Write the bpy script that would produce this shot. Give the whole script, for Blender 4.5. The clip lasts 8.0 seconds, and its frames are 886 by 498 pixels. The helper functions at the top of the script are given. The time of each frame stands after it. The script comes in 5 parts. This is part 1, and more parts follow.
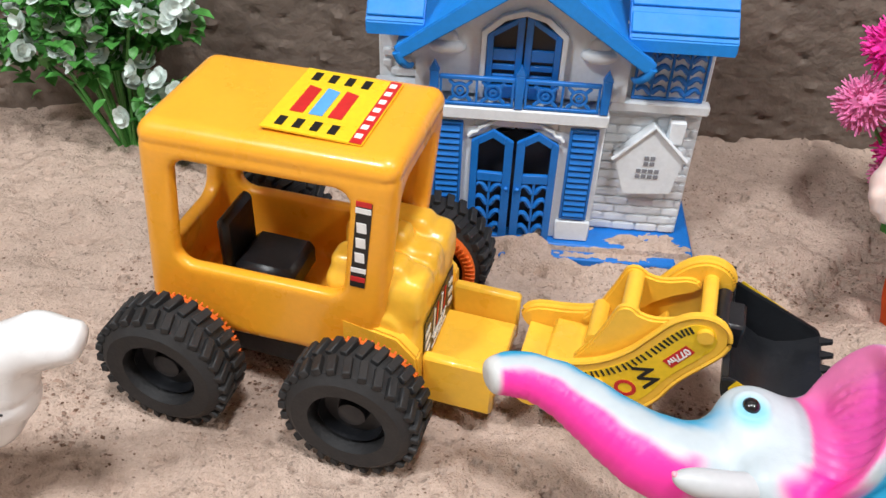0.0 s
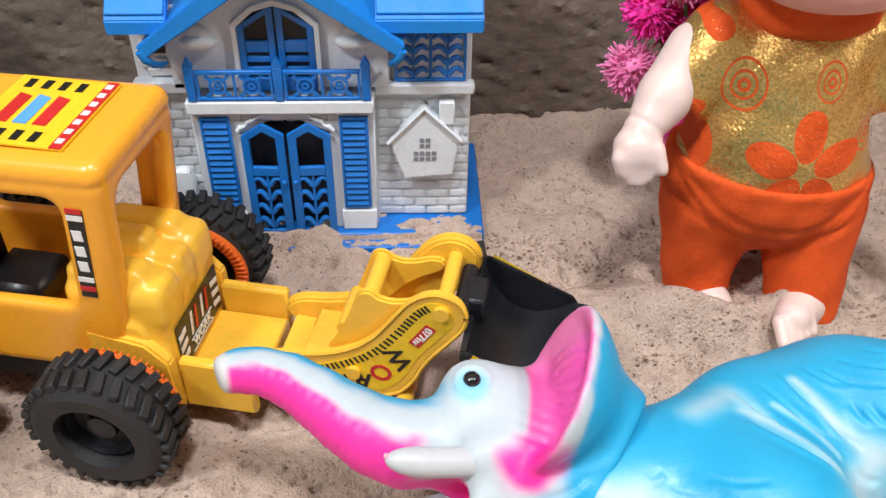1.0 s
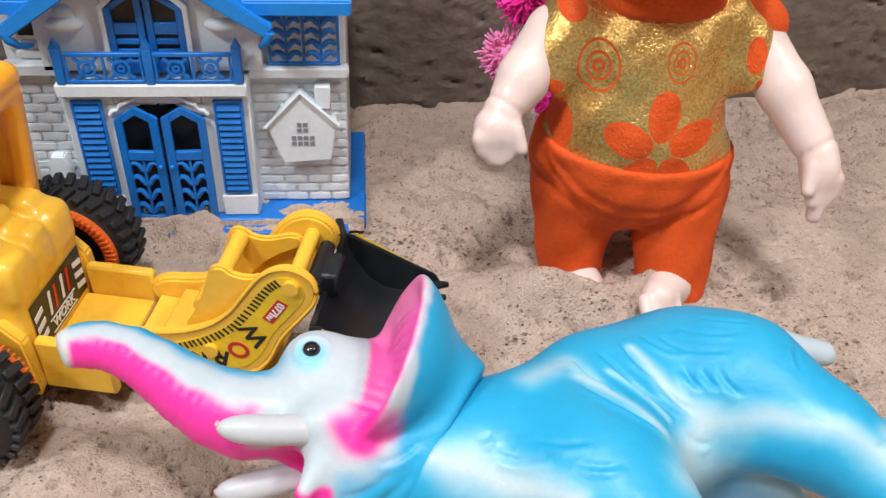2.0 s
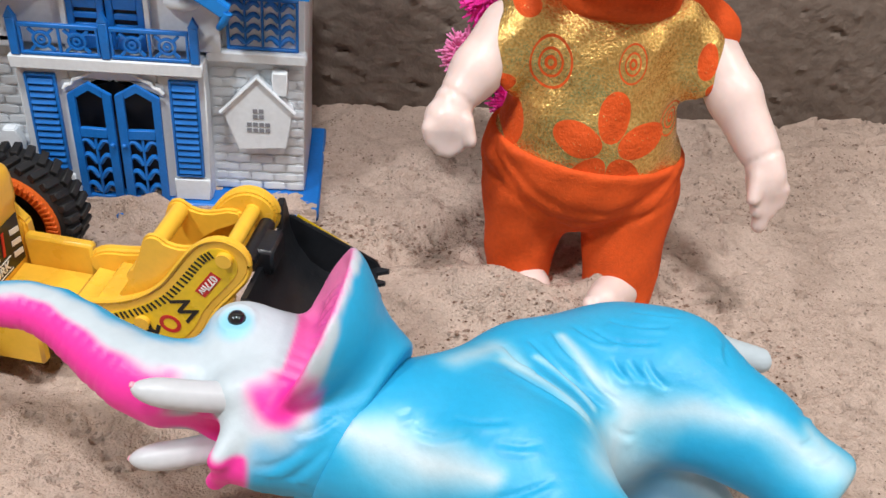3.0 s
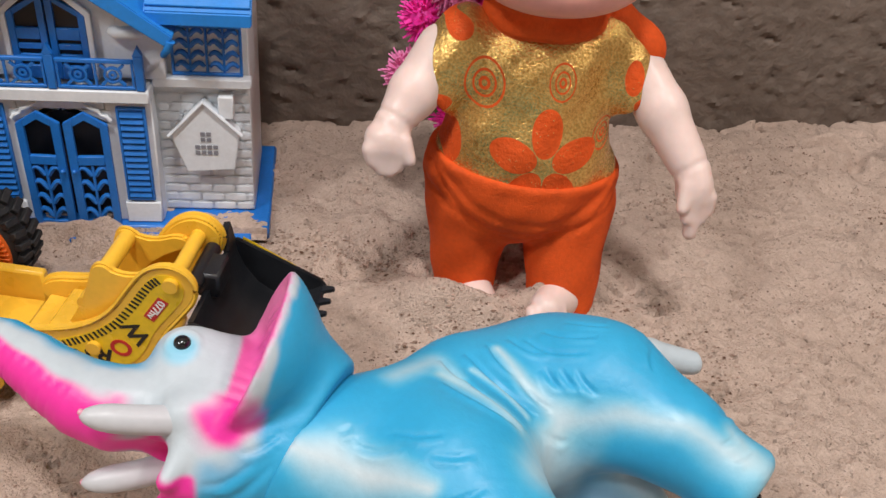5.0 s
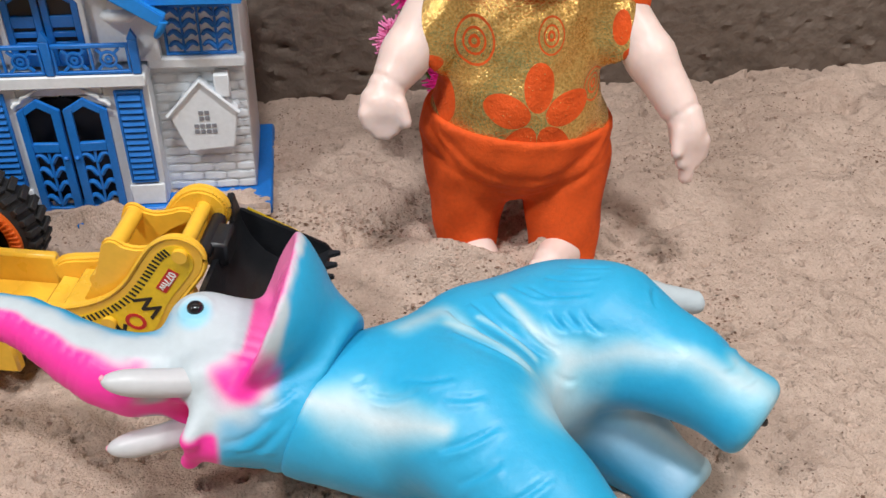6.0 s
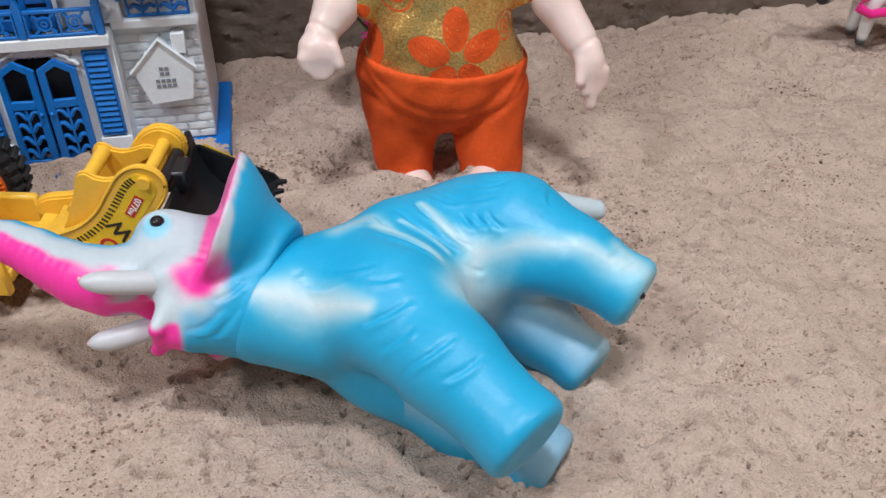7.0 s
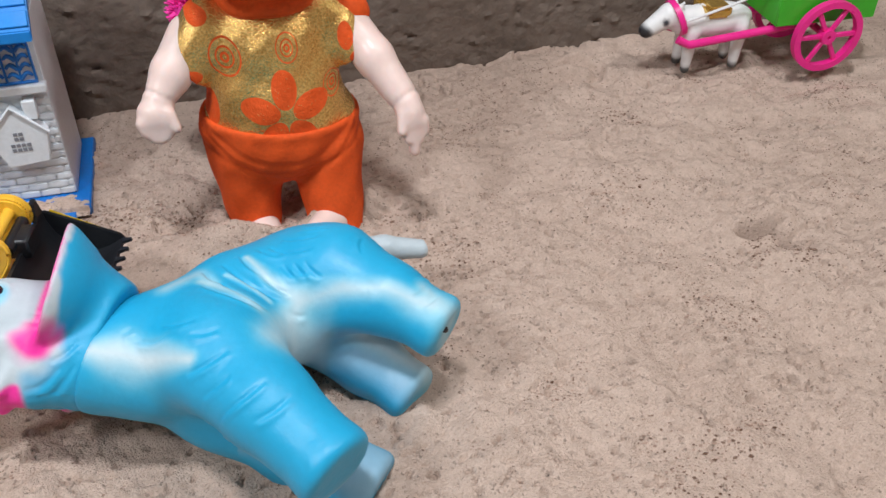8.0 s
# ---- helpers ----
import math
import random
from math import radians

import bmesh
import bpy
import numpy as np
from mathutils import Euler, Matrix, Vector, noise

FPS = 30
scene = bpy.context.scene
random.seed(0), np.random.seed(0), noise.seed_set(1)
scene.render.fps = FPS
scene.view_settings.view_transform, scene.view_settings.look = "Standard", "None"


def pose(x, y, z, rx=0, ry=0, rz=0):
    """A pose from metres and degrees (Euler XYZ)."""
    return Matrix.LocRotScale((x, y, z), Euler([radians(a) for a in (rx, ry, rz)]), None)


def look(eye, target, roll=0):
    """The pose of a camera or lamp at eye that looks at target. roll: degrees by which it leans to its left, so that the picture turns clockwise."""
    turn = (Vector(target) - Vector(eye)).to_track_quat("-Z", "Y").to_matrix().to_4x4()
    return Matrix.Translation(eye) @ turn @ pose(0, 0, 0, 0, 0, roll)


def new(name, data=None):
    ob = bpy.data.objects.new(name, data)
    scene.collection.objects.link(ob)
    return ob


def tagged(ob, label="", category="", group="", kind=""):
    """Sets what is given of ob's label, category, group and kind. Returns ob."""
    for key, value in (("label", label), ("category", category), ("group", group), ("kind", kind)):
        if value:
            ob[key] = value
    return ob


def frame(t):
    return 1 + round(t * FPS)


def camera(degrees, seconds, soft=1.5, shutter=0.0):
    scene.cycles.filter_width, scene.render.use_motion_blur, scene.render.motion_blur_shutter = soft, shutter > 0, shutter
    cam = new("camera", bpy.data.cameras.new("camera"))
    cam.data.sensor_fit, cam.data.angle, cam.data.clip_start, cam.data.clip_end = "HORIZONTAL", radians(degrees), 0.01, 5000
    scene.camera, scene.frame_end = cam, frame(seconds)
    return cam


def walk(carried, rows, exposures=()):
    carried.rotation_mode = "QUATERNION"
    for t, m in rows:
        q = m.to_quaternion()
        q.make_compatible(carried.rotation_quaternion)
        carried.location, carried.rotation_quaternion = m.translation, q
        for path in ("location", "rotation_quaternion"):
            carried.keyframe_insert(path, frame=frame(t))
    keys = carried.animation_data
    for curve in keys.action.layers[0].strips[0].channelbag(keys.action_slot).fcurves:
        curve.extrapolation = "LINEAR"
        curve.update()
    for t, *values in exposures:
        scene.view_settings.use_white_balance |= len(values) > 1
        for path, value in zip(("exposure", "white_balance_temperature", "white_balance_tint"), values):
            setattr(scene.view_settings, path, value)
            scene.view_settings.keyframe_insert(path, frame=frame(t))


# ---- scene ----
cam = camera(52.0, 8.0)
PATH = [
    (0, (-0.015, 0.097, 0.398), (-0.105, 1.638, -0.874), 2.3),
    (0.5, (0.03, 0.101, 0.405), (0.006, 1.651, -0.859), 1.8),
    (1, (0.083, 0.103, 0.393), (0.141, 1.642, -0.884), 0.7),
    (1.5, (0.119, 0.097, 0.39), (0.244, 1.629, -0.889), 0.6),
    (3, (0.155, 0.072, 0.365), (0.352, 1.659, -0.835), 6.6),
    (3.5, (0.177, 0.077, 0.361), (0.395, 1.663, -0.838), 6.7),
    (4, (0.163, 0.083, 0.383), (0.414, 1.664, -0.816), 7.1),
    (5.5, (0.171, 0.052, 0.385), (0.433, 1.633, -0.812), 4.7),
    (6, (0.169, 0.045, 0.379), (0.417, 1.606, -0.846), 2.3),
    (6.5, (0.161, -0.021, 0.391), (0.398, 1.536, -0.842), 1.3),
    (7, (0.191, -0.042, 0.397), (0.461, 1.487, -0.863), 0.3),
    (7.5, (0.216, -0.065, 0.429), (0.539, 1.455, -0.83), 0.1),
    (8, (0.255, -0.087, 0.451), (0.664, 1.422, -0.797), 0.1),
]
walk(cam, [(t, look(eye, target, roll)) for t, eye, target, roll in PATH],
     exposures=[(0, 0.0, 6500, 10), (1.5, -0.06, 6450, 10), (3.5, -0.10, 6500, 10), (4.0, -0.08, 6500, 10), (5.5, -0.50, 7000, 15), (6.0, -0.20, 6600, 10), (6.5, -0.32, 6550, 11),
                (7.0, -0.36, 6200, 9), (7.5, -0.38, 6150, 9), (8.0, -0.30, 6250, 9)])

# ---- world and lamps ----
world = bpy.data.worlds.new("room_light")
scene.world = world
world.use_nodes = True
world.node_tree.nodes["Background"].inputs[0].default_value = (0.96, 0.98, 1.0, 1)
world.node_tree.nodes["Background"].inputs[1].default_value = 0.03
scene.view_settings.exposure = 0.0


def lamp(name, eye, target, watts, size, color):
    data = bpy.data.lights.new(name, "AREA")
    data.shape, data.size, data.energy, data.color = "DISK", size, watts, color
    ob = new(name, data)
    ob.matrix_world = look(eye, target)
    return ob


lamp("key_lamp", (0.95, -0.05, 1.35), (0.2, 0.45, 0), 8, 0.12, (1.0, 0.97, 0.94))
lamp("second_lamp", (-0.8, -0.25, 1.55), (0.1, 0.55, 0), 18, 0.25, (0.93, 0.97, 1.0))
lamp("ceiling_lamp", (0.15, -0.05, 2.1), (0.2, 0.4, 0), 33, 0.26, (0.97, 0.98, 1.0))


# ---- materials ----
def material(name, color, rough=0.5, metal=0.0, vary=0.12, scale=40.0, bump=0.0, bump_scale=300.0, coat=0.0, spec=0.5, sub=0.0):
    m = bpy.data.materials.new(name)
    m.use_nodes = True
    nt = m.node_tree
    b = nt.nodes["Principled BSDF"]
    b.inputs["Roughness"].default_value, b.inputs["Metallic"].default_value = rough, metal
    b.inputs["Coat Weight"].default_value, b.inputs["Specular IOR Level"].default_value = coat, spec
    if sub:
        b.inputs["Subsurface Weight"].default_value, b.inputs["Subsurface Scale"].default_value = sub, 0.006
        b.inputs["Subsurface Radius"].default_value = (1.0, 0.5, 0.35)
    tc = nt.nodes.new("ShaderNodeTexCoord")
    n1, n2 = nt.nodes.new("ShaderNodeTexNoise"), nt.nodes.new("ShaderNodeTexNoise")
    n1.inputs["Scale"].default_value, n1.inputs["Detail"].default_value = scale, 5
    n2.inputs["Scale"].default_value, n2.inputs["Detail"].default_value = scale * 7, 3
    for n in (n1, n2):
        nt.links.new(tc.outputs["Object"], n.inputs["Vector"])
    add = nt.nodes.new("ShaderNodeMath")
    add.operation = "ADD"
    nt.links.new(n1.outputs["Fac"], add.inputs[0]), nt.links.new(n2.outputs["Fac"], add.inputs[1])
    mr = nt.nodes.new("ShaderNodeMapRange")
    mr.inputs["From Min"].default_value, mr.inputs["From Max"].default_value = 0.6, 1.4
    mr.inputs["To Min"].default_value, mr.inputs["To Max"].default_value = 1 - vary, 1 + vary
    nt.links.new(add.outputs[0], mr.inputs["Value"])
    mix = nt.nodes.new("ShaderNodeVectorMath")
    mix.operation = "SCALE"
    mix.inputs[0].default_value = color
    nt.links.new(mr.outputs[0], mix.inputs["Scale"])
    nt.links.new(mix.outputs[0], b.inputs["Base Color"])
    rr = nt.nodes.new("ShaderNodeMapRange")
    rr.inputs["From Min"].default_value, rr.inputs["From Max"].default_value = 0.3, 0.7
    rr.inputs["To Min"].default_value, rr.inputs["To Max"].default_value = max(0.03, rough - 0.08), min(1, rough + 0.1)
    nt.links.new(n1.outputs["Fac"], rr.inputs["Value"]), nt.links.new(rr.outputs[0], b.inputs["Roughness"])
    if bump:
        n3 = nt.nodes.new("ShaderNodeTexNoise")
        n3.inputs["Scale"].default_value, n3.inputs["Detail"].default_value = bump_scale, 4
        nt.links.new(tc.outputs["Object"], n3.inputs["Vector"])
        bp = nt.nodes.new("ShaderNodeBump")
        bp.inputs["Strength"].default_value, bp.inputs["Distance"].default_value = bump, 0.002
        nt.links.new(n3.outputs["Fac"], bp.inputs["Height"]), nt.links.new(bp.outputs["Normal"], b.inputs["Normal"])
    return m


def painted(name, rough, bump=0.15, bump_scale=160.0, coat=0.0, sub=0.0):
    """A material whose base colour is the sprayed paint stored on the mesh, with a fine skin relief."""
    m = material(name, (1, 1, 1), rough, vary=0.05, scale=30, bump=bump, bump_scale=bump_scale, coat=coat, sub=sub)
    nt = m.node_tree
    at = nt.nodes.new("ShaderNodeAttribute")
    at.attribute_name = "paint"
    for n in nt.nodes:
        if n.bl_idname == "ShaderNodeVectorMath" and n.operation == "SCALE":
            nt.links.new(at.outputs["Color"], n.inputs[0])
    return m


def sand_material():
    m = bpy.data.materials.new("sand")
    m.use_nodes = True
    nt = m.node_tree
    b = nt.nodes["Principled BSDF"]
    b.inputs["Roughness"].default_value, b.inputs["Specular IOR Level"].default_value = 0.95, 0.15
    tc = nt.nodes.new("ShaderNodeTexCoord")

    def noise_node(scale, detail, rough=0.6):
        n = nt.nodes.new("ShaderNodeTexNoise")
        n.inputs["Scale"].default_value, n.inputs["Detail"].default_value, n.inputs["Roughness"].default_value = scale, detail, rough
        nt.links.new(tc.outputs["Object"], n.inputs["Vector"])
        return n

    def mixed(a, b, factor):
        n = nt.nodes.new("ShaderNodeMix")
        n.inputs["Factor"].default_value = factor
        nt.links.new(a, n.inputs[2]), nt.links.new(b, n.inputs[3])
        return n.outputs[0]

    big, mid, fine = noise_node(5, 3), noise_node(90, 5, 0.7), noise_node(650, 4, 0.75)
    # grains: rounded cells of uneven size, each with a tint of its own
    warp = nt.nodes.new("ShaderNodeVectorMath")
    warp.operation = "MULTIPLY_ADD"
    warp.inputs[1].default_value = (0.0022, 0.0022, 0.0022)
    nt.links.new(noise_node(420, 3).outputs["Color"], warp.inputs[0]), nt.links.new(tc.outputs["Object"], warp.inputs[2])
    grain = nt.nodes.new("ShaderNodeTexVoronoi")
    grain.inputs["Scale"].default_value = 580
    nt.links.new(warp.outputs[0], grain.inputs["Vector"])
    pick = nt.nodes.new("ShaderNodeSeparateColor")
    nt.links.new(grain.outputs["Color"], pick.inputs[0])
    tone = mixed(mixed(mixed(mid.outputs["Fac"], fine.outputs["Fac"], 0.45), pick.outputs[0], 0.14), big.outputs["Fac"], 0.22)
    ramp = nt.nodes.new("ShaderNodeValToRGB")
    e = ramp.color_ramp.elements
    e[0].position, e[0].color = 0.28, (0.45, 0.330, 0.262, 1)
    e[1].position, e[1].color = 0.72, (0.73, 0.570, 0.478, 1)
    nt.links.new(tone, ramp.inputs["Fac"])
    dark = nt.nodes.new("ShaderNodeMapRange")
    dark.inputs["From Min"].default_value, dark.inputs["From Max"].default_value = 0.965, 0.985
    dark.inputs["To Min"].default_value, dark.inputs["To Max"].default_value = 1.0, 0.60
    nt.links.new(pick.outputs[1], dark.inputs["Value"])
    sc = nt.nodes.new("ShaderNodeVectorMath")
    sc.operation = "SCALE"
    nt.links.new(ramp.outputs["Color"], sc.inputs[0]), nt.links.new(dark.outputs[0], sc.inputs["Scale"])
    nt.links.new(sc.outputs[0], b.inputs["Base Color"])
    dome = nt.nodes.new("ShaderNodeMapRange")
    dome.inputs["From Min"].default_value, dome.inputs["From Max"].default_value = 0.15, 0.75
    dome.inputs["To Min"].default_value, dome.inputs["To Max"].default_value = 1.0, 0.0
    nt.links.new(grain.outputs["Distance"], dome.inputs["Value"])
    bp = nt.nodes.new("ShaderNodeBump")
    bp.inputs["Strength"].default_value, bp.inputs["Distance"].default_value = 0.8, 0.0028
    nt.links.new(mixed(mid.outputs["Fac"], fine.outputs["Fac"], 0.70), bp.inputs["Height"])
    grit = nt.nodes.new("ShaderNodeBump")
    grit.inputs["Strength"].default_value, grit.inputs["Distance"].default_value = 0.75, 0.0007
    nt.links.new(dome.outputs[0], grit.inputs["Height"]), nt.links.new(bp.outputs["Normal"], grit.inputs["Normal"])
    nt.links.new(grit.outputs["Normal"], b.inputs["Normal"])
    return m


SAND = sand_material()
# crumb colours: the dark end imitates shade in the sand's pits
GRIT_AND_PIT_SHADE = material("grit", (0.30, 0.21, 0.165), 0.95, vary=0.1, spec=0.1)
isle = GRIT_AND_PIT_SHADE.node_tree.nodes.new("ShaderNodeNewGeometry")
shade = GRIT_AND_PIT_SHADE.node_tree.nodes.new("ShaderNodeValToRGB")
shade.color_ramp.elements[0].color, shade.color_ramp.elements[1].color = (0.12, 0.066, 0.044, 1), (0.50, 0.36, 0.29, 1)
GRIT_AND_PIT_SHADE.node_tree.links.new(isle.outputs["Random Per Island"], shade.inputs["Fac"])
GRIT_AND_PIT_SHADE.node_tree.links.new(shade.outputs["Color"], GRIT_AND_PIT_SHADE.node_tree.nodes["Principled BSDF"].inputs["Base Color"])
MUD = material("mud_plaster", (0.165, 0.129, 0.106), 0.80, vary=0.24, scale=16, bump=0.55, bump_scale=260, spec=0.25)
PLASTER = material("room_plaster", (0.55, 0.52, 0.48), 0.9, vary=0.06, scale=6, bump=0.2)
HOUSE_WHITE = material("white_plastic", (0.74, 0.785, 0.825), 0.42, vary=0.07, scale=45, bump=0.08)
HOUSE_BLUE = material("blue_plastic", (0.010, 0.165, 0.56), 0.40, vary=0.12, scale=60, bump=0.08, coat=0.08)
ROOF_BLUE = material("roof_blue_plastic", (0.008, 0.225, 0.68), 0.55, vary=0.10, scale=50, bump=0.10)
# the shade inside the house's openings, put into a colour
DARK = material("opening_shade", (0.012, 0.013, 0.018), 0.5, vary=0.2)
YELLOW = material("yellow_plastic", (0.87, 0.50, 0.045), 0.30, vary=0.07, scale=35, bump=0.04, coat=0.35)
CAB_ORANGE = material("amber_plastic", (0.88, 0.39, 0.025), 0.30, vary=0.06, scale=35, bump=0.04, coat=0.3)
BLACK = material("black_plastic", (0.012, 0.013, 0.016), 0.38, vary=0.25, scale=50, bump=0.1)
RUBBER = material("tyre_rubber", (0.016, 0.016, 0.017), 0.62, vary=0.3, scale=60, bump=0.2)
RIM_ORANGE = material("orange_rim", (0.80, 0.15, 0.02), 0.4, vary=0.1)
STICKER_RED = material("sticker_red", (0.55, 0.02, 0.02), 0.35)
STICKER_WHITE = material("sticker_white", (0.8, 0.8, 0.78), 0.35)
STICKER_YELLOW = material("sticker_yellow", (0.85, 0.56, 0.02), 0.3)
STICKER_BLACK = material("sticker_black", (0.01, 0.01, 0.01), 0.35)
STICKER_BLUE = material("sticker_blue", (0.1, 0.35, 0.75), 0.35)
ELEPHANT_SKIN = painted("sprayed_vinyl", 0.44, bump=0.16, bump_scale=180)
TUSK_PINK = material("pink_vinyl", (0.80, 0.36, 0.46), 0.4, vary=0.05)
TUSK_WHITE = material("white_vinyl", (0.52, 0.54, 0.56), 0.4, vary=0.05)
EYE_BLACK = material("glossy_black", (0.006, 0.006, 0.008), 0.08, coat=0.6)
LEAF = material("plastic_leaf", (0.07, 0.27, 0.05), 0.45, vary=0.35, scale=70)
PETAL_WHITE = material("white_petal", (0.70, 0.79, 0.75), 0.6, vary=0.15, scale=80)
PETAL_PINK = material("pink_bristle", (0.90, 0.035, 0.40), 0.6, vary=0.25, scale=60)
PETAL_PALE = material("pale_pink_bristle", (0.85, 0.24, 0.50), 0.6, vary=0.2, scale=60)
GLOSS_WHITE = material("glossy_white", (0.78, 0.79, 0.80), 0.25, vary=0.03, coat=0.3)
PINK = material("pink_plastic", (0.80, 0.02, 0.26), 0.35, vary=0.08)
GREEN = material("green_plastic", (0.05, 0.42, 0.02), 0.4, vary=0.08)
GOLD = material("gold_foil", (0.75, 0.50, 0.13), 0.25, metal=0.8, vary=0.2)


# ---- mesh helpers ----
def part(name, bm, mat, parent=None, label="", smooth=True):
    me = bpy.data.meshes.new(name)
    bm.to_mesh(me), bm.free()
    me.materials.append(mat)
    ob = new(name, me)
    ob.parent = parent
    if smooth:
        me.polygons.foreach_set("use_smooth", [True] * len(me.polygons))
        me.set_sharp_from_angle(angle=radians(38))
    return tagged(ob, label) if label else ob


def thing(name, at, label, category, group="", turn=0.0):
    ob = new(name)
    ob.empty_display_size = 0.02
    ob.matrix_world = pose(*at, 0, 0, turn)
    return tagged(ob, label, category, group)


def box(bm, x0, x1, y0, y1, z0, z1, bevel=0.0006, m=None, seg=1):
    r = bmesh.ops.create_cube(bm, size=1.0)
    t = Matrix.Translation(((x0 + x1) / 2, (y0 + y1) / 2, (z0 + z1) / 2)) @ Matrix.Diagonal((abs(x1 - x0), abs(y1 - y0), abs(z1 - z0), 1))
    bmesh.ops.transform(bm, matrix=t, verts=r["verts"])
    if bevel:
        es = {e for v in r["verts"] for e in v.link_edges}
        got = bmesh.ops.bevel(bm, geom=list(es), offset=bevel, segments=seg, affect="EDGES")
        vs = {v for f in got["faces"] for v in f.verts} | {v for v in r["verts"] if v.is_valid}
    else:
        vs = set(r["verts"])
    if m is not None:
        bmesh.ops.transform(bm, matrix=m, verts=list(vs))
    return bm


def prism(bm, pts, d0, d1, axis="y", bevel=0.0, m=None):
    """A polygon of 2D points, drawn out from d0 to d1 along y (points x, z), z (points x, y) or x (points y, z)."""
    put = {"y": lambda a, b, d: (a, d, b), "z": lambda a, b, d: (a, b, d), "x": lambda a, b, d: (d, a, b)}[axis]
    lo, hi = [bm.verts.new(put(a, b, d0)) for a, b in pts], [bm.verts.new(put(a, b, d1)) for a, b in pts]
    n = len(pts)
    fs = [bm.faces.new(lo), bm.faces.new(hi[::-1])]
    fs += [bm.faces.new((lo[i], hi[i], hi[(i + 1) % n], lo[(i + 1) % n])) for i in range(n)]
    bmesh.ops.recalc_face_normals(bm, faces=fs)
    vs = lo + hi
    if bevel:
        es = {e for f in fs for e in f.edges}
        got = bmesh.ops.bevel(bm, geom=list(es), offset=bevel, segments=2, affect="EDGES")
        vs = list({v for f in got["faces"] for v in f.verts} | {v for v in vs if v.is_valid})
    if m is not None:
        bmesh.ops.transform(bm, matrix=m, verts=vs)
    return bm


def tube(bm, pts, radii, n=12, cap=True):
    pts = [Vector(p) for p in pts]
    rings = []
    for i, p in enumerate(pts):
        d = (pts[min(i + 1, len(pts) - 1)] - pts[max(i - 1, 0)]).normalized()
        q = d.to_track_quat("Z", "Y")
        r = radii[i] if hasattr(radii, "__len__") else radii
        rings.append([bm.verts.new(p + q @ Vector((r * math.cos(a), r * math.sin(a), 0))) for a in (2 * math.pi * k / n for k in range(n))])
    fs = []
    for a, b in zip(rings, rings[1:]):
        fs += [bm.faces.new((a[k], a[(k + 1) % n], b[(k + 1) % n], b[k])) for k in range(n)]
    if cap:
        fs += [bm.faces.new(rings[0][::-1]), bm.faces.new(rings[-1])]
    bmesh.ops.recalc_face_normals(bm, faces=fs)
    return bm


def lathe(bm, profile, n=32, m=None, closed=False):
    """Turns a profile of (radius, height) round z."""
    rings = [[bm.verts.new((r * math.cos(2 * math.pi * k / n), r * math.sin(2 * math.pi * k / n), h)) for k in range(n)] for r, h in profile]
    fs = []
    pairs = list(zip(rings, rings[1:])) + ([(rings[-1], rings[0])] if closed else [])
    for a, b in pairs:
        fs += [bm.faces.new((a[k], a[(k + 1) % n], b[(k + 1) % n], b[k])) for k in range(n)]
    if not closed:
        fs += [bm.faces.new(rings[0][::-1]), bm.faces.new(rings[-1])]
    bmesh.ops.recalc_face_normals(bm, faces=fs)
    if m is not None:
        bmesh.ops.transform(bm, matrix=m, verts=[v for r in rings for v in r])
    return bm


def ball(bm, at, r, squash=(1, 1, 1), n=16, m=None):
    got = bmesh.ops.create_uvsphere(bm, u_segments=n, v_segments=max(6, n // 2), radius=r)
    bmesh.ops.transform(bm, matrix=(m or Matrix.Identity(4)) @ Matrix.Translation(at) @ Matrix.Diagonal((*squash, 1)), verts=got["verts"])
    return bm


def arc(cx, cy, r, a0, a1, n=10, ry=None):
    return [(cx + r * math.cos(radians(a0 + (a1 - a0) * i / n)), cy + (ry or r) * math.sin(radians(a0 + (a1 - a0) * i / n))) for i in range(n + 1)]


def rounded(pts, times=2):
    """A closed outline with its corners cut, so that it runs in curves."""
    for _ in range(times):
        pts = [(a[0] + (b[0] - a[0]) * t, a[1] + (b[1] - a[1]) * t) for a, b in zip(pts, pts[1:] + pts[:1]) for t in (0.25, 0.75)]
    return pts


def lettering(text, size, mat, parent, m, depth=0.0002, shear=0.0):
    """Printed words in the built-in font, as a thin mesh at the pose m (text plane x right, y up)."""
    cu = bpy.data.curves.new("lettering", "FONT")
    cu.body, cu.size, cu.extrude, cu.align_x, cu.align_y, cu.shear = text, size, depth, "CENTER", "CENTER", shear
    cu.offset = size * 0.02
    tmp = new("lettering", cu)
    bpy.context.view_layer.update()
    me = bpy.data.meshes.new_from_object(tmp.evaluated_get(bpy.context.evaluated_depsgraph_get()))
    bpy.data.objects.remove(tmp)
    me.materials.clear()
    me.materials.append(mat)
    ob = new("lettering", me)
    ob.parent = parent
    ob.matrix_basis = m
    return ob


# ---- soft bodies from blended volumes ----
def seg(P, a, b, ra, rb):
    a, b = np.array(a, float), np.array(b, float)
    ab = b - a
    t = np.clip(((P - a) @ ab) / (ab @ ab), 0, 1)
    return np.linalg.norm(P - a - t[..., None] * ab, axis=-1) - (ra + (rb - ra) * t)


def egg(P, c, r, turn=None):
    q = P - np.array(c, float)
    if turn is not None:
        q = q @ np.array(turn.to_3x3())
    q = q / np.array(r, float)
    k = np.linalg.norm(q, axis=-1)
    return (k - 1) * min(r)


